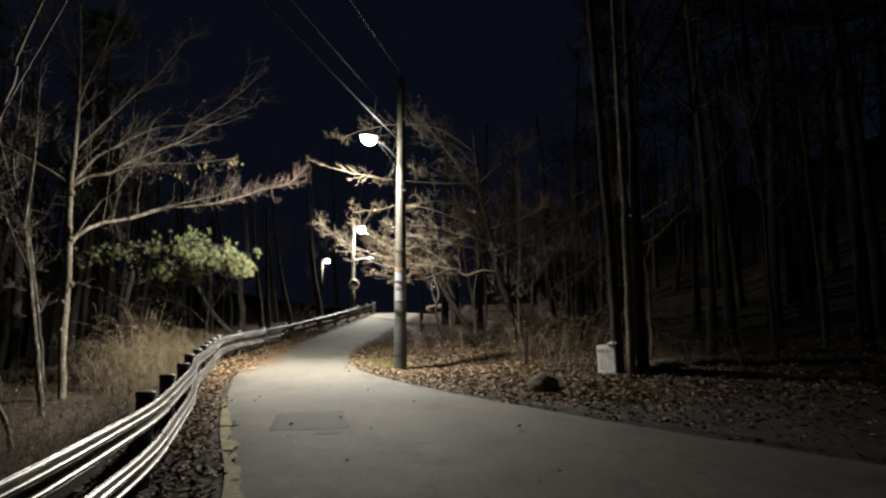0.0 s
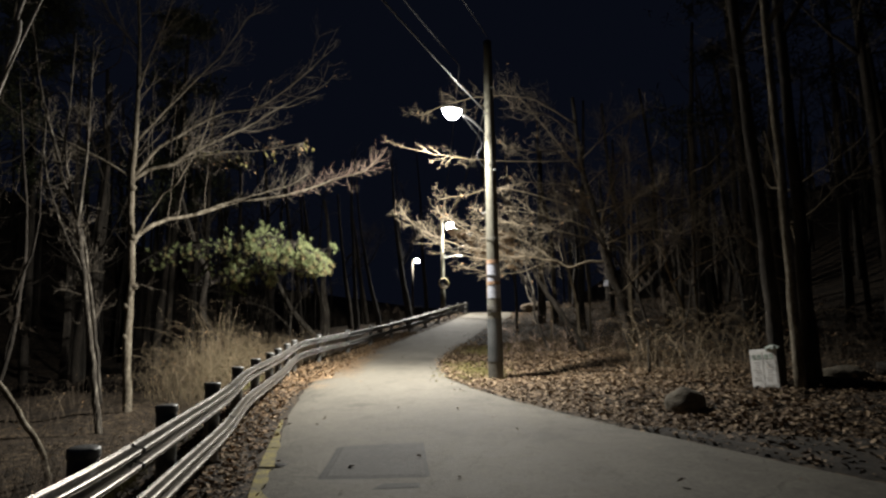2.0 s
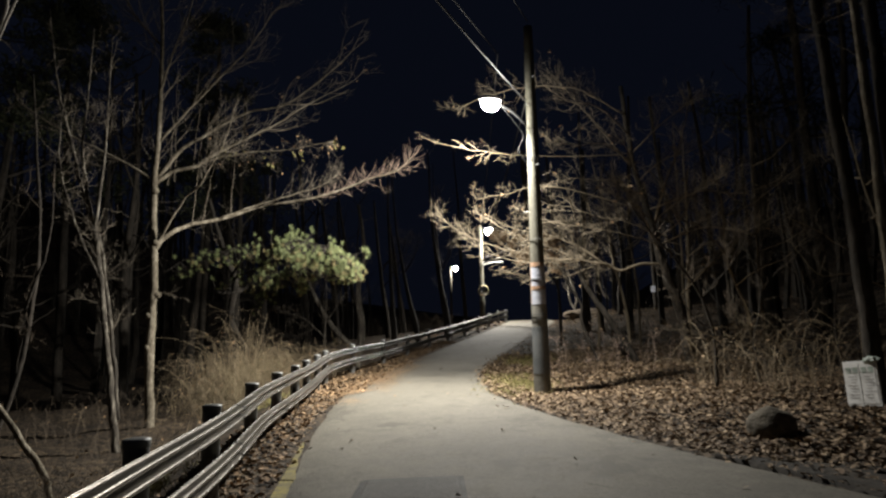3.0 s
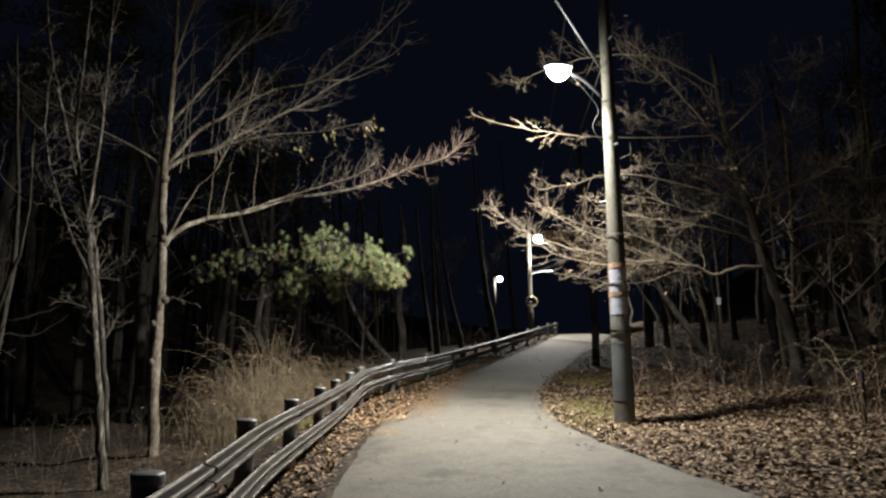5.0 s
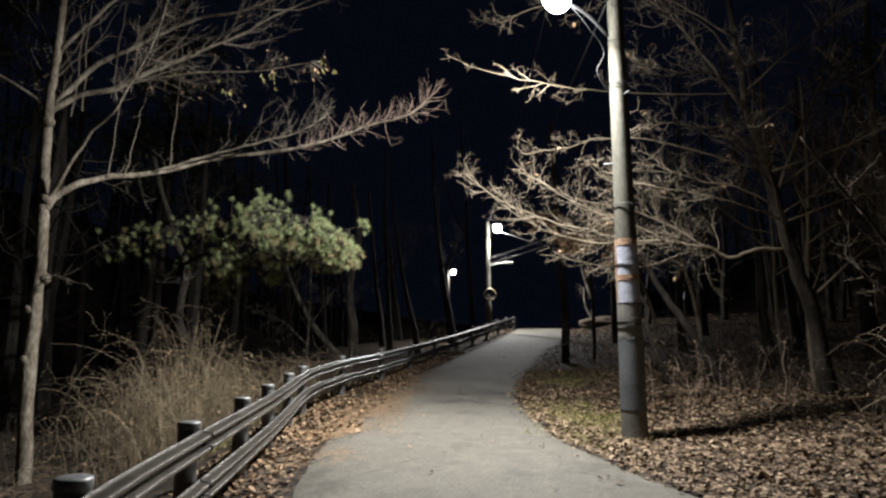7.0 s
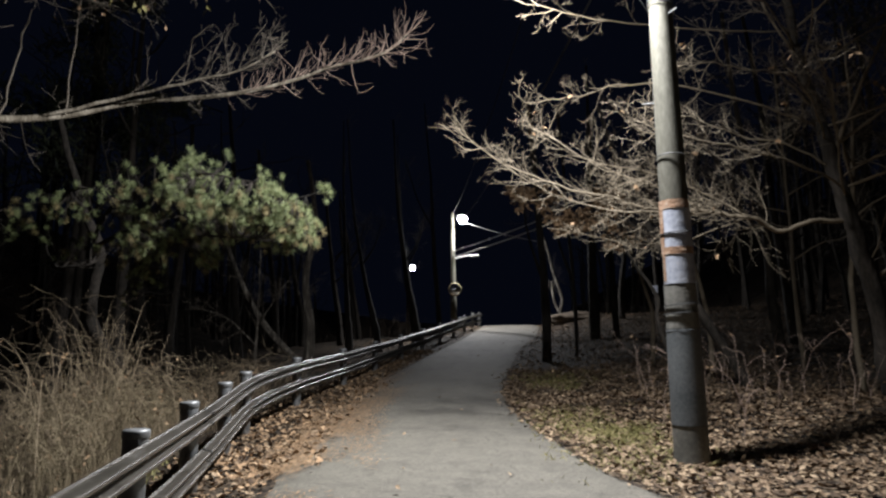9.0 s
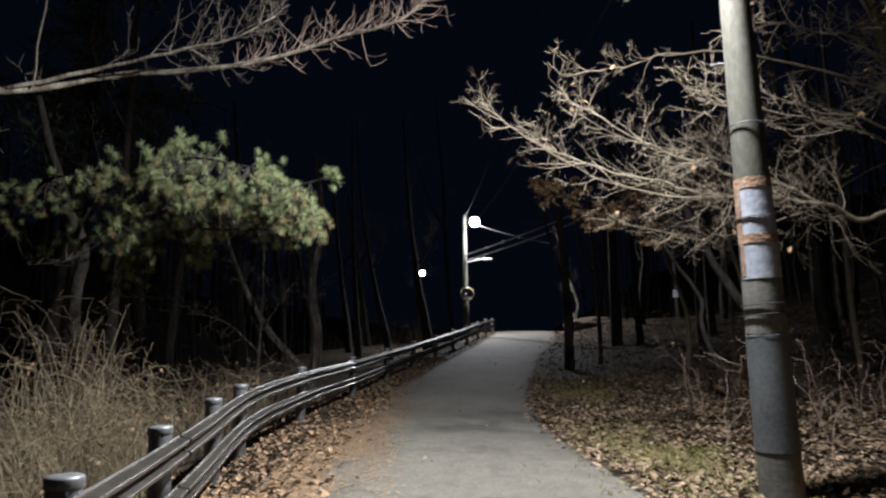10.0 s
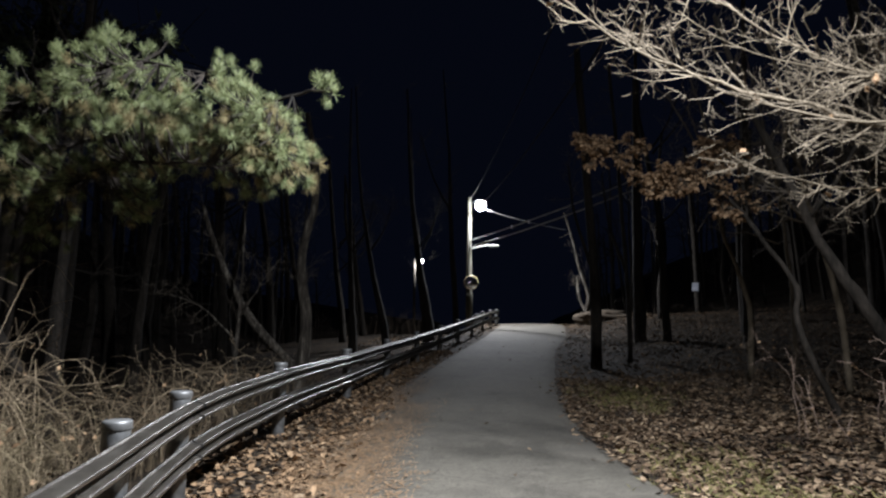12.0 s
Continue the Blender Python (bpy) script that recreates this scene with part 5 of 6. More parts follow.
for i, (x, y, r) in enumerate(spots):
    x += rnd.uniform(-0.3, 0.3)
    b = grounded(x, y)
    lx, ly = rnd.uniform(-0.7, 0.7), rnd.uniform(-0.4, 0.4)
    if x < -6 and y > 32:
        lx, r = -abs(lx) - 0.5, r * 1.2
    h = rnd.uniform(9, 13)
    near = (abs(x) < 12 and y < 34)
    stems = [([b, (x + lx * 0.1 + rnd.uniform(-0.1, 0.1), y, b.z + 1.8), (x + lx * 0.5 + rnd.uniform(-0.15, 0.15), y + ly * 0.5, b.z + h * 0.4), (x + lx + rnd.uniform(-0.2, 0.2), y + ly, b.z + h * 0.7), (x + lx * 1.4, y + ly, b.z + h)], r, r * 0.3)]
    for _ in range(3):
        z0 = b.z + h * rnd.uniform(0.3, 0.65)
        a = rnd.uniform(0, 6.28)
        c, s = math.cos(a), math.sin(a)
        stems.append(([(x + lx * 0.5, y + ly * 0.5, z0), (x + lx * 0.5 + c * 0.8, y + ly * 0.5 + s * 0.8, z0 + 0.7), (x + lx * 0.6 + c * 1.7, y + ly * 0.6 + s * 1.7, z0 + 1.9)], 0.045, 0.012))
    stem_tree("forest_tree", b, stems, "bare trunk standing in the wood, darkened as unlit", DARK_UNLIT_BARK, 200 + i, 6, 1.1, 2 if near else 1, sides=7, low=0.4, group="trees of the wood")


for i, (x0, y0, x1, r) in enumerate(((-11.3, 42.0, -11.5, 0.21), (-9.8, 42.0, -10.65, 0.20), (-8.1, 43.0, -8.7, 0.29), (-8.75, 46.0, -9.2, 0.16))):
    b = grounded(x0, y0)
    d = x1 - x0
    stem_tree("forest_tree", b, [([b, (x0 + d * 0.2, y0, b.z + 1.2), (x0 + d * 0.6, y0, b.z + 2.6), (x1, y0, b.z + 4.2), (x1 + d * 0.6, y0, b.z + 7.5), (x1 + d, y0 + 0.1, b.z + 12)], r, r * 0.12), ([(x1, y0, b.z + 4.4), (x1 + 0.6, y0 + 0.1, b.z + 5.4), (x1 + 1.0, y0, b.z + 6.8)], 0.05, 0.012)], "thick dark trunk leaning away from the lane", DARK_UNLIT_BARK, 280 + i, 10, 1.2, low=0.45, group="trees of the wood")
b = grounded(-6.85, 42.0)
stem_tree("forest_tree", b, [([b, (-6.95, 42.0, b.z + 2), (-7.12, 42.0, b.z + 5), (-7.2, 42.0, b.z + 8), (-7.5, 42.1, b.z + 12)], 0.15, 0.02), ([(-7.12, 42, b.z + 5.5), (-7.9, 42.2, b.z + 7), (-8.5, 42.3, b.z + 9)], 0.05, 0.015)], "bare trunk standing in the wood, darkened as unlit", DARK_UNLIT_BARK, 289, 8, 1.2, low=0.5, group="trees of the wood")
b = grounded(-0.55, 52.5)
stem_tree("crooked_tree", b, [([b, (-0.5, 52.5, b.z + 0.8), (-0.35, 52.5, b.z + 1.7), (-0.75, 52.5, b.z + 3.0), (-1.05, 52.5, b.z + 4.4), (-1.6, 52.4, b.z + 6.5)], 0.13, 0.05), ([(-0.45, 52.5, b.z + 0.6), (-0.85, 52.6, b.z + 1.6), (-0.95, 52.6, b.z + 2.8)], 0.10, 0.05)], "crooked grey tree behind the earth mound", SLIM_BARK, 292, 12, 1.0, low=0.5)
b = grounded(0.1, 39.0)
stem_tree("forest_tree", b, [([b, (0.1, 39.0, b.z + 2), (0.15, 39.0, b.z + 5), (0.3, 39.0, b.z + 10)], 0.24, 0.13)], "thick dark trunk beside the climbing lane", DARK_UNLIT_BARK, 293, 8, 1.2, low=0.5, group="trees along the lane")
b = grounded(4.85, 49.4)
stem_tree("forest_tree", b, [([b, (4.85, 49.4, b.z + 2), (4.8, 49.4, b.z + 5), (4.6, 49.4, b.z + 9)], 0.17, 0.09), ([(4.8, 49.4, b.z + 4), (5.6, 49.0, b.z + 5.5), (6.2, 48.6, b.z + 7.5)], 0.05, 0.015)], "dark trunk carrying a white plate", DARK_UNLIT_BARK, 291, 8, 1.2, low=0.5, group="trees of the wood")
plate = part("sign_plate", box_bm(0.32, 0.02, 0.42, 0.006), WHITE_BAND)
plate.matrix_basis = pose(4.72, 49.2, 4.9, 0, 4, -30)
tagged(plate, "small white metal plate fixed to a trunk", "sign")


# young bare trees crowding the right bank
rnd = random.Random(140)
for i, (x, y, h) in enumerate(((2.7, 22.9, 6.5), (3.7, 20.9, 5.5), (1.3, 26.6, 7.0), (4.7, 23.2, 7.5), (0.3, 28.4, 6.5), (3.1, 26.2, 8.0), (5.8, 18.2, 5.5), (2.0, 30.5, 7.5))):
    b = grounded(x, y)
    lx, ly = rnd.uniform(-0.9, 0.3), rnd.uniform(-0.6, 0.2)
    stems = [([b, (x + rnd.uniform(-0.1, 0.1), y, b.z + h * 0.25), (x + lx * 0.4 + rnd.uniform(-0.2, 0.2), y + ly * 0.4, b.z + h * 0.5), (x + lx * 0.8, y + ly, b.z + h * 0.75), (x + lx * 1.3, y + ly, b.z + h)], 0.06, 0.012)]
    for _ in range(5):
        u, a = rnd.uniform(0.3, 0.75), rnd.uniform(0, 6.28)
        q = Vector((x + lx * u, y + ly * u, b.z + h * u))
        d = Vector((math.cos(a), math.sin(a), 0.35))
        stems.append(([q, q + d * 0.6 + Vector((0, 0, rnd.uniform(-0.1, 0.2))), q + d * 1.2 + Vector((0, 0, rnd.uniform(-0.1, 0.4))), q + d * rnd.uniform(1.6, 2.1) + Vector((0, 0, rnd.uniform(0, 0.6)))], 0.026, 0.006))
    stem_tree("bare_sapling", b, stems, "young bare tree with tangled grey twigs", LAMPLIT_TWIG, 150 + i, 8, 0.85, group="young trees on the bank")


def tall_pine(x, y, h, seed):
    """A tall pine added to cover the sky: bare trunk, whorled boughs, ragged crown of near-black needle sprays."""
    rnd = random.Random(seed)
    base = grounded(x, y)
    t = thing("pine_tree", base, "tall pine with a ragged high crown, added to cover the sky", "tree", "tall pines of the wood")
    m = ([], [])
    sway = (rnd.uniform(-0.5, 0.5), rnd.uniform(-0.5, 0.5))
    trunk = rough_limb(m, [(0, 0, 0), (sway[0] * 0.3, sway[1] * 0.3, h * 0.35), (sway[0], sway[1], h * 0.7), (sway[0] * 1.2, sway[1] * 1.2, h)], 0.19, 0.05, 8, 0.02, 5, rnd)
    shade_smooth(part("trunk", m, DARK_UNLIT_BARK, t))
    wood, leaf = ([], []), ([], [])
    for _ in range(34):
        u = rnd.uniform(0.42, 1.0)
        p = trunk[min(len(trunk) - 1, int(u * (len(trunk) - 1)))]
        a = rnd.uniform(0, 6.283)
        L = (1.25 - u) * rnd.uniform(2.6, 4.2)
        d = Vector((math.cos(a), math.sin(a), rnd.uniform(-0.1, 0.35)))
        pts = [p, p + d * L * 0.5, p + d * L + Vector((0, 0, 0.15 * L))]
        tube(wood, pts, [0.035, 0.022, 0.008], 4, cap=False)
        for _ in range(46):
            c = p + d * L * rnd.uniform(0.2, 1.05) + Vector((rnd.gauss(0, 0.3), rnd.gauss(0, 0.3), rnd.gauss(0.05, 0.22)))
            for _ in range(5):
                v = Vector((rnd.gauss(0, 1), rnd.gauss(0, 1), rnd.gauss(0.3, 0.7))).normalized()
                w, q, b0 = v.orthogonal().normalized() * 0.026, v * rnd.uniform(0.2, 0.42), len(leaf[0])
                leaf[0].extend([c, c + q * 0.6 + w, c + q, c + q * 0.6 - w])
                leaf[1].append((b0, b0 + 1, b0 + 2, b0 + 3))
    tagged(part("bough_mass", wood, DARK_UNLIT_BARK, t), kind="stuff")
    tagged(part("needle_foliage", leaf, UNLIT_NEEDLE, t, "needle sprays coloured near black as unlit"), kind="stuff")


# pines added where nothing is seen, to black out the sky
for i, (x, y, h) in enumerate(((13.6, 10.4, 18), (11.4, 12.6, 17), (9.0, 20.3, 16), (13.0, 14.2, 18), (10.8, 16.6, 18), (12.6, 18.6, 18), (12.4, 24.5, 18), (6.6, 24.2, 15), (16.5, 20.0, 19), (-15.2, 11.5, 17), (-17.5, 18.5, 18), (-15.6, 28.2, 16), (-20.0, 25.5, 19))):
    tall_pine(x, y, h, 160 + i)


def far_wood():
    """The deep wood on the slopes: uncountable dim trunks with forking branches."""
    rnd = random.Random(190)
    m, n = ([], []), 0
    while n < 330:
        left = rnd.random() < 0.55
        x, y = (rnd.uniform(-48, -14.5), rnd.uniform(14, 100)) if left else (rnd.uniform(3, 48), rnd.uniform(22, 100))
        if (left and y > 46 and x > -15 - (y - 46) * 0.28) or (not left and x < soft_along(y, EDGE_R) + (9 if y < 46 else 5)):
            continue
        n += 1
        h, r, z = rnd.uniform(9, 15), rnd.uniform(0.10, 0.22), ground_z(x, y) - 0.2
        lx, ly = rnd.gauss(0, 0.7), rnd.gauss(0, 0.4)
        pts = [Vector((x + lx * u * u + rnd.gauss(0, 0.12), y + ly * u, z + h * u)) for u in (0, 0.2, 0.42, 0.65, 0.85, 1)]
        tube(m, pts, [r, r * 0.85, r * 0.7, r * 0.5, r * 0.3, r * 0.12], 5, cap=False)
        for _ in range(8):
            p = pts[rnd.randint(1, 4)] + Vector((0, 0, rnd.uniform(0, h * 0.18)))
            shoot(m, p, (rnd.gauss(0, 1), rnd.gauss(0, 1), rnd.uniform(0.1, 0.8)), rnd.uniform(1.6, 3.4), 0.04, rnd, 1, (0, 0, 0.25), 0.3, 2)
    tagged(part("far_wood", m, DARK_UNLIT_BARK), "deep wood of dim bare trunks on the slopes", "wood", kind="stuff")


far_wood()


# ---------------------------------------------------------------- undergrowth
def cane(mesh, p, rnd, height, reach, r=0.004):
    """An arching cane whose tip droops."""
    a = rnd.uniform(0, 6.283)
    d = Vector((math.cos(a), math.sin(a), 0))
    if p[0] < -2 and p[0] + d.x * reach > soft_along(p[1] + d.y * reach, RAIL) - 0.15:
        d.x = -abs(d.x)
    side = Vector((-d.y, d.x, 0)) * rnd.gauss(0, 0.12) * height
    p = Vector(p)
    pts = []
    top = rnd.uniform(0.55, 1.0)
    for k in range(8):
        u = k / 7
        h = height * (1 - ((u - top) / top) ** 2)
        pts.append(p + d * reach * (u ** 1.35) + side * u * u + Vector((rnd.gauss(0, 0.018), rnd.gauss(0, 0.018), h)))
    tube(mesh, pts, lerp_list(r, r * 0.45, 8), 3, cap=False)
    return pts


def brush(name, label, xs, ys, count, height, seed, mat, keep=None, leaves=0.25, side=0.6, r=0.004, lean=(0.15, 1.15)):
    rnd = random.Random(seed)
    m, lv = ([], []), ([], [])
    n = 0
    while n < count:
        x, y = rnd.uniform(*xs), rnd.uniform(*ys)
        h = height * rnd.uniform(0.45, 1.15)
        if keep:
            k = keep(x, y)
            if rnd.random() > k:
                continue
            h *= 0.55 + 0.45 * k
        pts = cane(m, (x, y, ground_z(x, y) - 0.05), rnd, h, h * rnd.uniform(*lean), r * rnd.uniform(0.7, 1.3))
        n += 1
        for _ in range(2):
            if rnd.random() < side:
                i = rnd.randint(1, 6)
                shoot(m, pts[i], (rnd.gauss(0, 1), rnd.gauss(0, 1), rnd.gauss(0.3, 0.6)), h * rnd.uniform(0.15, 0.4), 0.003, rnd, 1, (0, 0, 0.1), 0.3, 2)
        if rnd.random() < leaves:
            leaf_shape(lv, pts[rnd.randint(2, 7)], rnd.uniform(0.04, 0.08), rnd, None, 0.9)
    o = tagged(part(name, m, mat), label, "brush", kind="stuff")
    if lv[0]:
        tagged(part("withered_foliage", lv, TAN_LEAF, o), kind="stuff")
    return o


STRAW_SPOTS = [(-8.5, 19.0, 0.8, 0.9, 1.0), (-9.4, 20.0, 0.9, 0.9, 0.7), (-7.9, 17.9, 0.5, 0.8, 0.5)]


def left_of_rail(x, y, a=0.35, b=1.2):
    return smooth((soft_along(y, RAIL) - x - a) / b)


def clumps(x, y, spots):
    return min(1.0, sum(k * math.exp(-((x - a) / sx) ** 2 - ((y - c) / sy) ** 2) for a, c, sx, sy, k in spots))


HIGH = [(-8.9, 19.2, 1.0, 0.8, 1.0), (-9.9, 19.6, 0.8, 0.8, 0.4)]
LOW = [(-8.6, 22.5, 1.2, 2.0, 1.0), (-8.8, 19.5, 1.4, 2.0, 0.9), (-7.6, 16.4, 0.7, 1.2, 0.6), (-9.4, 26.0, 1.6, 2.0, 0.7)]
brush("dry_brush", "tall tangle of arching straw-coloured canes behind the guard rail", (-12, -6.9), (16.6, 22.5), 300, 1.85, 301, CANE, lambda x, y: left_of_rail(x, y, 0.25, 0.8) * clumps(x, y, HIGH), 0.5, 0.9, 0.0038)
brush("dry_grass", "dense fine straw-yellow dry grass behind the guard rail", (-11, -6.9), (16.4, 22.5), 520, 1.35, 311, STRAW, lambda x, y: left_of_rail(x, y, 0.25, 0.8) * clumps(x, y, STRAW_SPOTS), 0.1, 0.8, 0.0028)
brush("dry_brush", "dense low dry canes behind the guard rail", (-12, -6.9), (14.6, 29), 480, 1.25, 306, CANE, lambda x, y: left_of_rail(x, y, 0.2, 0.8) * clumps(x, y, LOW), 0.5, 0.9, 0.0038)
brush("dry_brush", "sparse low canes and vines on the slope below the lane", (-15, -5.0), (9.0, 34), 600, 0.8, 302, SHADED_CANE, lambda x, y: left_of_rail(x, y, 0.5, 1.5) * 0.8, 0.4)
brush("dry_brush", "low brush on the slope by the near rail, darkened for shade", (-8.5, -2.4), (3.0, 12.5), 1000, 0.85, 303, SHADED_CANE, lambda x, y: left_of_rail(x, y, 0.6, 1.6))
brush("thin_brush", "leafless undergrowth among the trunks, dimmed as unlit", (-3, 12), (25, 46), 700, 1.1, 307, SHADED_CANE, lambda x, y: smooth((x - soft_along(y, EDGE_R) - 0.5) / 1.2) * (0.25 + 0.75 * smooth((noise.noise(Vector((x * 0.4, y * 0.4, 3))) + 0.1) / 0.3)), 0.5, 0.9, lean=(0.5, 1.7))
brush("thin_brush", "leafless undergrowth among the trunks, dimmed as unlit", (4, 14), (12, 25), 420, 1.0, 308, SHADED_CANE, lambda x, y: smooth((x - 4.6) / 2) * (0.2 + 0.8 * smooth((noise.noise(Vector((x * 0.4, y * 0.4, 5))) + 0.05) / 0.3)), 0.5, 0.9, lean=(0.5, 1.7))
brush("thin_brush", "thin leafless shrubs on the leafy bank", (-2.2, 7), (19.0, 31), 260, 0.85, 304, SHADED_CANE, lambda x, y: smooth((x - soft_along(y, EDGE_R) - 1.4) / 1.5) * (0.1 + 0.9 * smooth((noise.noise(Vector((x * 0.5, y * 0.5, 6))) - 0.05) / 0.3)), 0.5, lean=(0.5, 1.7))
brush("thin_brush", "thin leafless shrubs on the leafy bank", (0.8, 7.5), (15.6, 20), 200, 0.9, 305, SHADED_CANE, lambda x, y: smooth((x - soft_along(y, EDGE_R) - 2.4) / 1.5) * (0.1 + 0.9 * smooth((noise.noise(Vector((x * 0.6, y * 0.6, 9))) - 0.05) / 0.3)), 0.5, lean=(0.5, 1.7))


rnd = random.Random(312)
m = ([], [])
for _ in range(34):
    x, y = rnd.gauss(-9.3, 0.22), rnd.gauss(20.4, 0.22)
    h = rnd.uniform(1.5, 2.75)
    q = cane(m, (x, y, ground_z(x, y) - 0.05), rnd, h, h * rnd.uniform(0.05, 0.4), 0.0045)
    for i in (3, 5, 6):
        shoot(m, q[i], (rnd.gauss(0, 1), rnd.gauss(0, 1), rnd.gauss(0.2, 0.5)), rnd.uniform(0.2, 0.5), 0.003, rnd, 1, (0, 0, -0.1), 0.3, 2)
tagged(part("cane_clump", m, CANE), "upright clump of dry canes above the brush", "brush", kind="stuff")
brush("dry_brush", "reddish dry shrubs behind the lamp pole", (-1.3, 2.2), (19.4, 23.5), 36, 1.05, 313, RED_TWIG, lambda x, y: smooth((x - soft_along(y, EDGE_R) - 0.9) / 0.8), 0.6, 1.0, 0.0042, (0.2, 0.9))
brush("bramble", "pale crooked brambles on the leafy bank", (1.7, 4.6), (15.4, 18.2), 110, 1.25, 309, CANE, None, 0.4, 1.0, 0.005, (0.5, 1.6))
brush("thin_brush", "dry brush on the slope beyond the trunks, dimmed as unlit", (-24, -10.5), (50, 76), 500, 1.5, 310, SHADED_CANE, None, 0.1, 0.8, 0.009)


def weeds(name, label, spots, seed, mat):
    rnd = random.Random(seed)
    m = ([], [])
    for x0, y0, sx, sy, n in spots:
        for _ in range(n):
            x, y = rnd.gauss(x0, sx), rnd.gauss(y0, sy)
            z = ground_z(x, y) + 0.02
            for _ in range(7):
                px, py = x + rnd.gauss(0, 0.05), y + rnd.gauss(0, 0.05)
                d = Vector((rnd.gauss(0, 0.6), rnd.gauss(0, 0.6), rnd.uniform(0.5, 1.2))).normalized()
                w = d.orthogonal().normalized() * rnd.uniform(0.003, 0.007)
                L, q, k = rnd.uniform(0.04, 0.13), Vector((px, py, z)), len(m[0])
                m[0].extend([q - w, q + w, q + d * L * 0.6 + w * 0.8, q + d * L * 0.6 - w * 0.8, q + d * L + Vector((d.x, d.y, -0.4)) * 0.02])
                m[1].extend([(k, k + 1, k + 2, k + 3), (k + 3, k + 2, k + 4)])
    tagged(part(name, m, mat), label, "weeds", kind="stuff")


weeds("weeds", "yellow-green weeds among the dead leaves", [(-1.68, 20.31, 0.22, 0.3, 130), (-1.75, 19.4, 0.45, 1.0, 210), (-2.2, 21.6, 0.35, 0.8, 110), (-5.0, 8.2, 0.5, 0.8, 350), (-5.9, 9.9, 0.6, 0.9, 350), (-2.2, 27.3, 0.5, 0.8, 200), (-7.2, 17.5, 0.3, 0.8, 60)], 401, WEED)


def litter(name, label, count, seed, spot, mat, size=(0.06, 0.13), flat=0.28, lobed=0.32):
    rnd = random.Random(seed)
    m, n = ([], []), 0
    while n < count:
        x, y, k = spot(rnd)
        if rnd.random() > k:
            continue
        z = on_road(x, y) if soft_along(y, EDGE_L) < x < soft_along(y, EDGE_R) else ground_z(x, y)
        p, big = (x, y, z + rnd.uniform(0.006, 0.04)), rnd.uniform(*size)
        if 12.5 < y < 24 and rnd.random() < lobed:
            lobed_leaf(m, p, big, rnd, flat)
        else:
            leaf_shape(m, p, big, rnd, None, flat)
        n += 1
    return tagged(part(name, m, mat), label, "leaf litter", kind="stuff")


def needle_litter(count, seed):
    """Fallen pine needles, each a thin bent strip, drifted along the asphalt edge."""
    rnd = random.Random(seed)
    V, F, n = [], [], 0
    while n < count:
        x, y, k = spot_needles(rnd)
        if rnd.random() > k:
            continue
        a, L = rnd.gauss(1.3, 0.8), rnd.uniform(0.05, 0.11)
        d, w = Vector((math.cos(a), math.sin(a), 0)), Vector((-math.sin(a), math.cos(a), 0)) * rnd.uniform(0.003, 0.006)
        q = Vector((x, y, (on_road(x, y) if x > soft_along(y, EDGE_L) else ground_z(x, y)) + rnd.uniform(0.006, 0.02)))
        b = len(V)
        V.extend([q - w, q + w, q + d * L + w * 0.5 + Vector((0, 0, 0.004)), q + d * L - w * 0.5 + Vector((0, 0, 0.004))])
        F.append((b, b + 1, b + 2, b + 3))
        n += 1
    tagged(part("needle_litter", (V, F), TAN_LEAF), "rust-brown pine needles drifted along the asphalt edge", "leaf litter", kind="stuff")


def spot_right(rnd):
    y = rnd.uniform(6.5, 30)
    r = soft_along(y, EDGE_R)
    d = rnd.uniform(-0.35, 7)
    k = smooth((d + 0.28) / 0.5) * (1 - 0.5 * smooth((d - 2.5) / 4)) * (1 - 0.3 * smooth((y - 22) / 6))
    k *= 0.25 + 0.75 * smooth((y - 10.0) / 2.0)
    if y < 9.3:
        k *= 0.10
    if y < 15.5:
        k *= 1 - 0.6 * smooth((r + d - 3.0) / 1.7)
    return r + d, y, k


def spot_left(rnd):
    y = rnd.uniform(4, 36)
    a, b = soft_along(y, EDGE_L), soft_along(y, RAIL)
    x = rnd.uniform(b - 0.5, a + 0.55)
    k = smooth((a + 0.12 - x) / 0.35)
    if 18 < y < 27:
        k = max(k, 0.5 * smooth((a + 0.6 - x) / 0.5))
    return x, y, k


def spot_far(rnd):
    x, y = rnd.uniform(-12, 14), rnd.uniform(26, 52)
    a, b = soft_along(y, EDGE_L), soft_along(y, EDGE_R)
    k = 0.003 if a < x < b else 0.6
    return x, y, k


def spot_wood(rnd):
    x, y = rnd.uniform(2, 14), rnd.uniform(8, 24)
    return x, y, 1.0 if x > soft_along(y, EDGE_R) else 0.0


def spot_needles(rnd):
    y = rnd.uniform(15.5, 31)
    a = soft_along(y, EDGE_L)
    x = a + rnd.uniform(-0.3, 1.5)
    n = noise.noise(Vector((x * 1.3, y * 0.5, 8)))
    return x, y, smooth((a + 1.3 - x) / 1.3) * smooth((n + 0.35) / 0.6) * smooth((y - 15.5) / 3) * (1 - smooth((y - 26) / 5))


def spot_road(rnd):
    y = rnd.uniform(3, 40)
    a, c = soft_along(y, EDGE_L), soft_along(y, EDGE_R)
    u = rnd.random()
    return a + (c - a) * u, y, 0.15 + 0.85 * abs(2 * u - 1) ** 3


litter("scattered_leaves", "few single dead leaves lying on the asphalt", 190, 506, spot_road, LEAF, (0.04, 0.09), 0.2)
needle_litter(17000, 505)
litter("leaf_litter", "thick litter of pale brown dead oak leaves", 40000, 501, spot_right, LEAF, (0.05, 0.115), 0.26)
litter("leaf_litter", "brown dead leaves gathered under the guard rail", 7000, 502, spot_left, LEAF, (0.05, 0.105), 0.28)
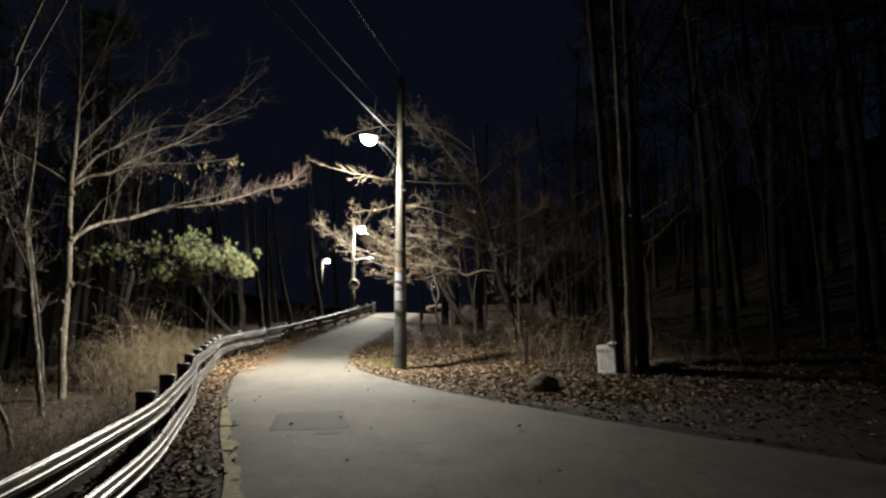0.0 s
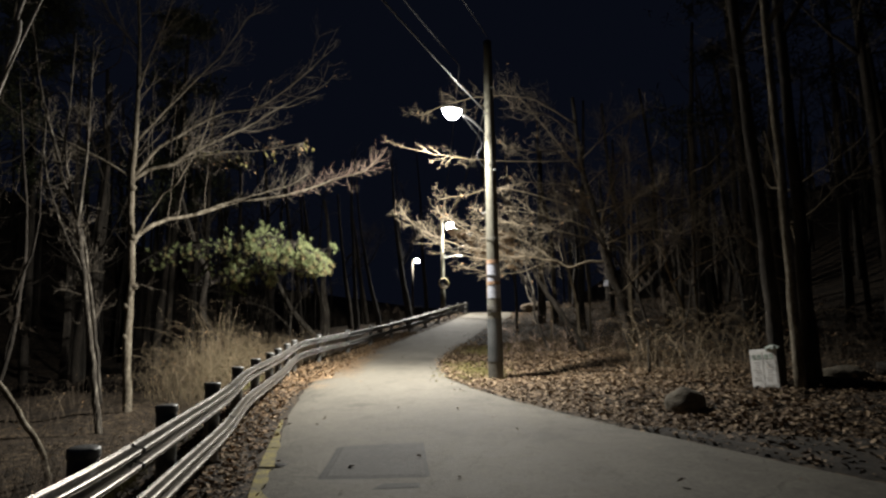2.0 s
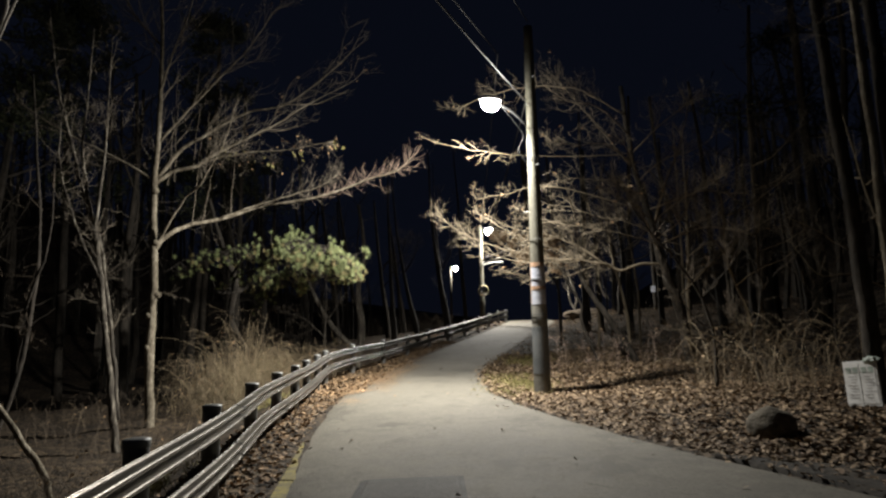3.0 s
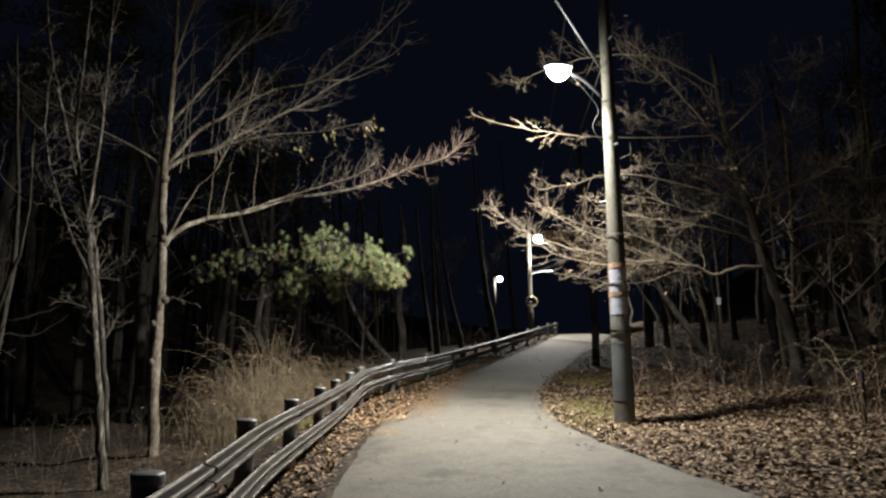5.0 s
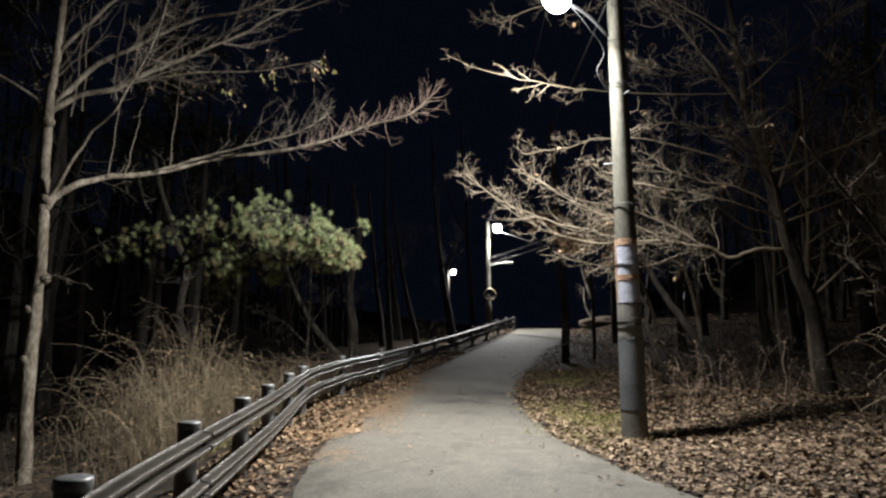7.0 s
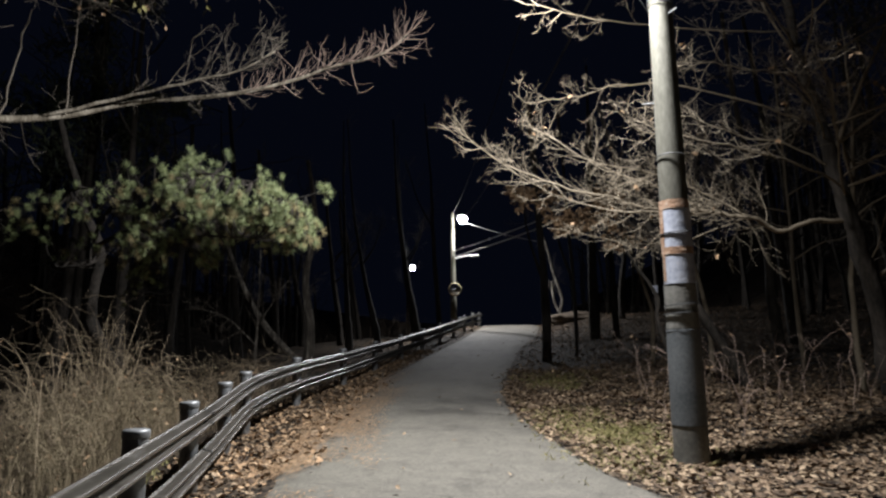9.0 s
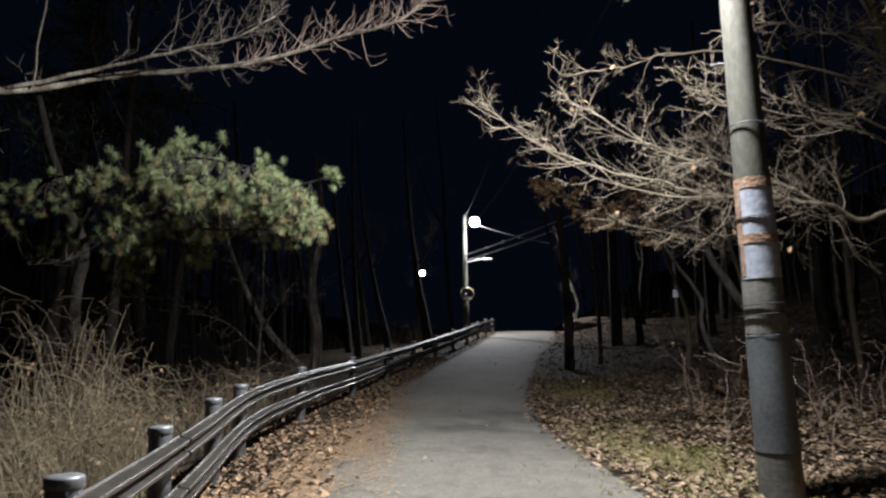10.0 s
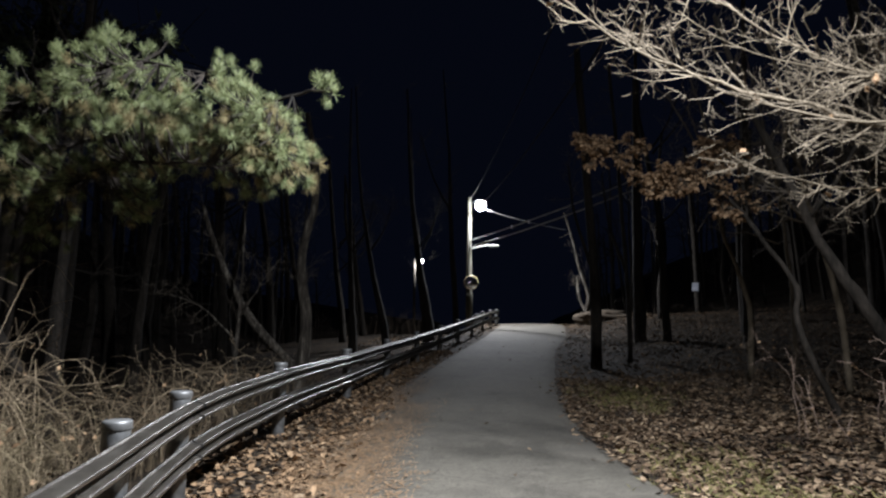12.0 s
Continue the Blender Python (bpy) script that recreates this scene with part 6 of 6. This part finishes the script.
litter("leaf_litter", "pale orange-brown dead leaves heaped under the guard rail", 4500, 508, spot_left, TAN_LEAF, (0.06, 0.12), 0.35)

def spot_verge(rnd):
    y = rnd.uniform(5, 11.5)
    return soft_along(y, EDGE_R) + rnd.uniform(-0.15, 4.5), y, 1.0


litter("leaf_crumbs", "broken brown leaf crumbs on bare earth", 2600, 507, spot_verge, LEAF, (0.025, 0.07), 0.2)
litter("leaf_litter", "scattered dead leaves beside the climbing lane", 15000, 503, spot_far, LEAF, (0.09, 0.16))
litter("leaf_litter", "dead leaves on the dark forest floor", 9000, 504, spot_wood, LEAF, (0.08, 0.15))


# ---------------------------------------------------------------- small things on the bank
def boulder(place, size, seed, label):
    bm = bmesh.new()
    bmesh.ops.create_icosphere(bm, subdivisions=4, radius=1)
    for v in bm.verts:
        n = noise.noise(v.co * 1.1 + Vector((seed, 0, 0))) * 0.20 + noise.noise(v.co * 3.1 + Vector((seed, 5, 0))) * 0.05
        v.co = Vector((v.co.x * size[0], v.co.y * size[1], v.co.z * size[2])) * (1 + n)
    o = part("boulder", bm, STONE)
    shade_smooth(o)
    o.location = (place[0], place[1], ground_z(*place) + size[2] * 0.45)
    return tagged(o, label, "rock")


boulder((1.98, 13.05), (0.30, 0.27, 0.25), 1, "rounded mossy grey stone in the leaf litter")
boulder((5.15, 15.2), (0.5, 0.26, 0.17), 7, "long pale grey stone lying in dead leaves")


def fallen_log(ends, r0, r1, seed, label):
    """A log with stubs lying along the ground."""
    rnd = random.Random(seed)
    m = ([], [])
    (x0, y0), (x1, y1) = ends
    pts = []
    for k in range(7):
        u = k / 6
        x, y = x0 + (x1 - x0) * u + rnd.gauss(0, 0.05), y0 + (y1 - y0) * u + rnd.gauss(0, 0.05)
        pts.append((x, y, ground_z(x, y) + (r0 + (r1 - r0) * u) * 0.7))
    path = rough_limb(m, pts, r0, r1, 9, 0.012, 3, rnd)
    for i in (5, 9, 14):
        p = path[i]
        rough_limb(m, [p, p + Vector((rnd.uniform(-0.2, 0.2), rnd.uniform(-0.2, 0.2), 0.15)), p + Vector((rnd.uniform(-0.4, 0.4), rnd.uniform(-0.4, 0.1), 0.3))], r1 * 0.5, r1 * 0.15, 6, 0.01, 3, rnd)
    return tagged(shade_smooth(part("fallen_log", m, DARK_UNLIT_BARK)), label, "log")


fallen_log(((4.55, 14.5), (7.9, 12.2)), 0.10, 0.05, 3, "dark fallen log lying among dead leaves")
fallen_log(((5.9, 15.5), (9.5, 14.5)), 0.13, 0.07, 4, "thick dark fallen log with broken stubs")
fallen_log(((4.9, 13.1), (6.2, 11.4)), 0.05, 0.02, 5, "thin dark fallen branch on bare soil")


def earth_mound():
    bm = bmesh.new()
    bmesh.ops.create_icosphere(bm, subdivisions=4, radius=1)
    for w in bm.verts:
        n = noise.noise(w.co * 1.7) * 0.25 + noise.noise(w.co * 5) * 0.08
        w.co = Vector((w.co.x * 1.6, w.co.y * 1.9, w.co.z * 0.42)) * (1 + n)
    o = shade_smooth(part("earth_mound", bm, MOUND))
    o.location = (0.35, 50.8, ground_z(0.35, 50.8) + 0.02)
    tagged(o, "low bare earth mound beside the crest of the lane", "mound")


earth_mound()


def notice_board():
    x, y = 3.55, 14.22
    z = ground_z(x, y)
    t = thing("notice_board", (x, y, z), "low white notice board with two faded printed sheets", "sign")
    t.rotation_euler = (radians(-3), radians(-5), radians(-55))
    o = part("panel", box_bm(0.50, 0.03, 0.64, 0.006), BOARD, t)
    o.location = (0, 0, 0.36)
    rnd = random.Random(9)
    for k in (-1, 1):
        s = part("sheet", box_bm(0.21, 0.004, 0.56, 0.0), BOARD, t, "faded printed sheet")
        s.location = (0.115 * k, -0.0185, 0.36)
        for i in range(8):
            q = part("print_line", box_bm(rnd.uniform(0.07, 0.17), 0.003, 0.016), PRINT, s)
            q.location = (rnd.uniform(-0.02, 0.02), -0.0036, 0.10 - 0.042 * i)
        for i in range(2):
            q = part("picture", box_bm(0.075, 0.003, 0.085), BAG, s, "faded green picture block")
            q.location = (-0.052 + 0.10 * i, -0.0036, 0.19)
    bm = bmesh.new()
    bmesh.ops.create_icosphere(bm, subdivisions=3, radius=1)
    for w in bm.verts:
        n = noise.noise(w.co * 2.2) * 0.4
        w.co = Vector((w.co.x * 0.12, w.co.y * 0.06, w.co.z * 0.05)) * (1 + n)
    o = part("draped_bag", bm, BAG, t, "crumpled grey-green plastic draped on top")
    o.location = (0.18, -0.005, 0.685)
    for x0 in (-0.22, 0.22):
        o = part("leg", box_bm(0.035, 0.035, 0.34, 0.004), POST_STEEL, t)
        o.location = (x0, 0.034, 0.02)


notice_board()
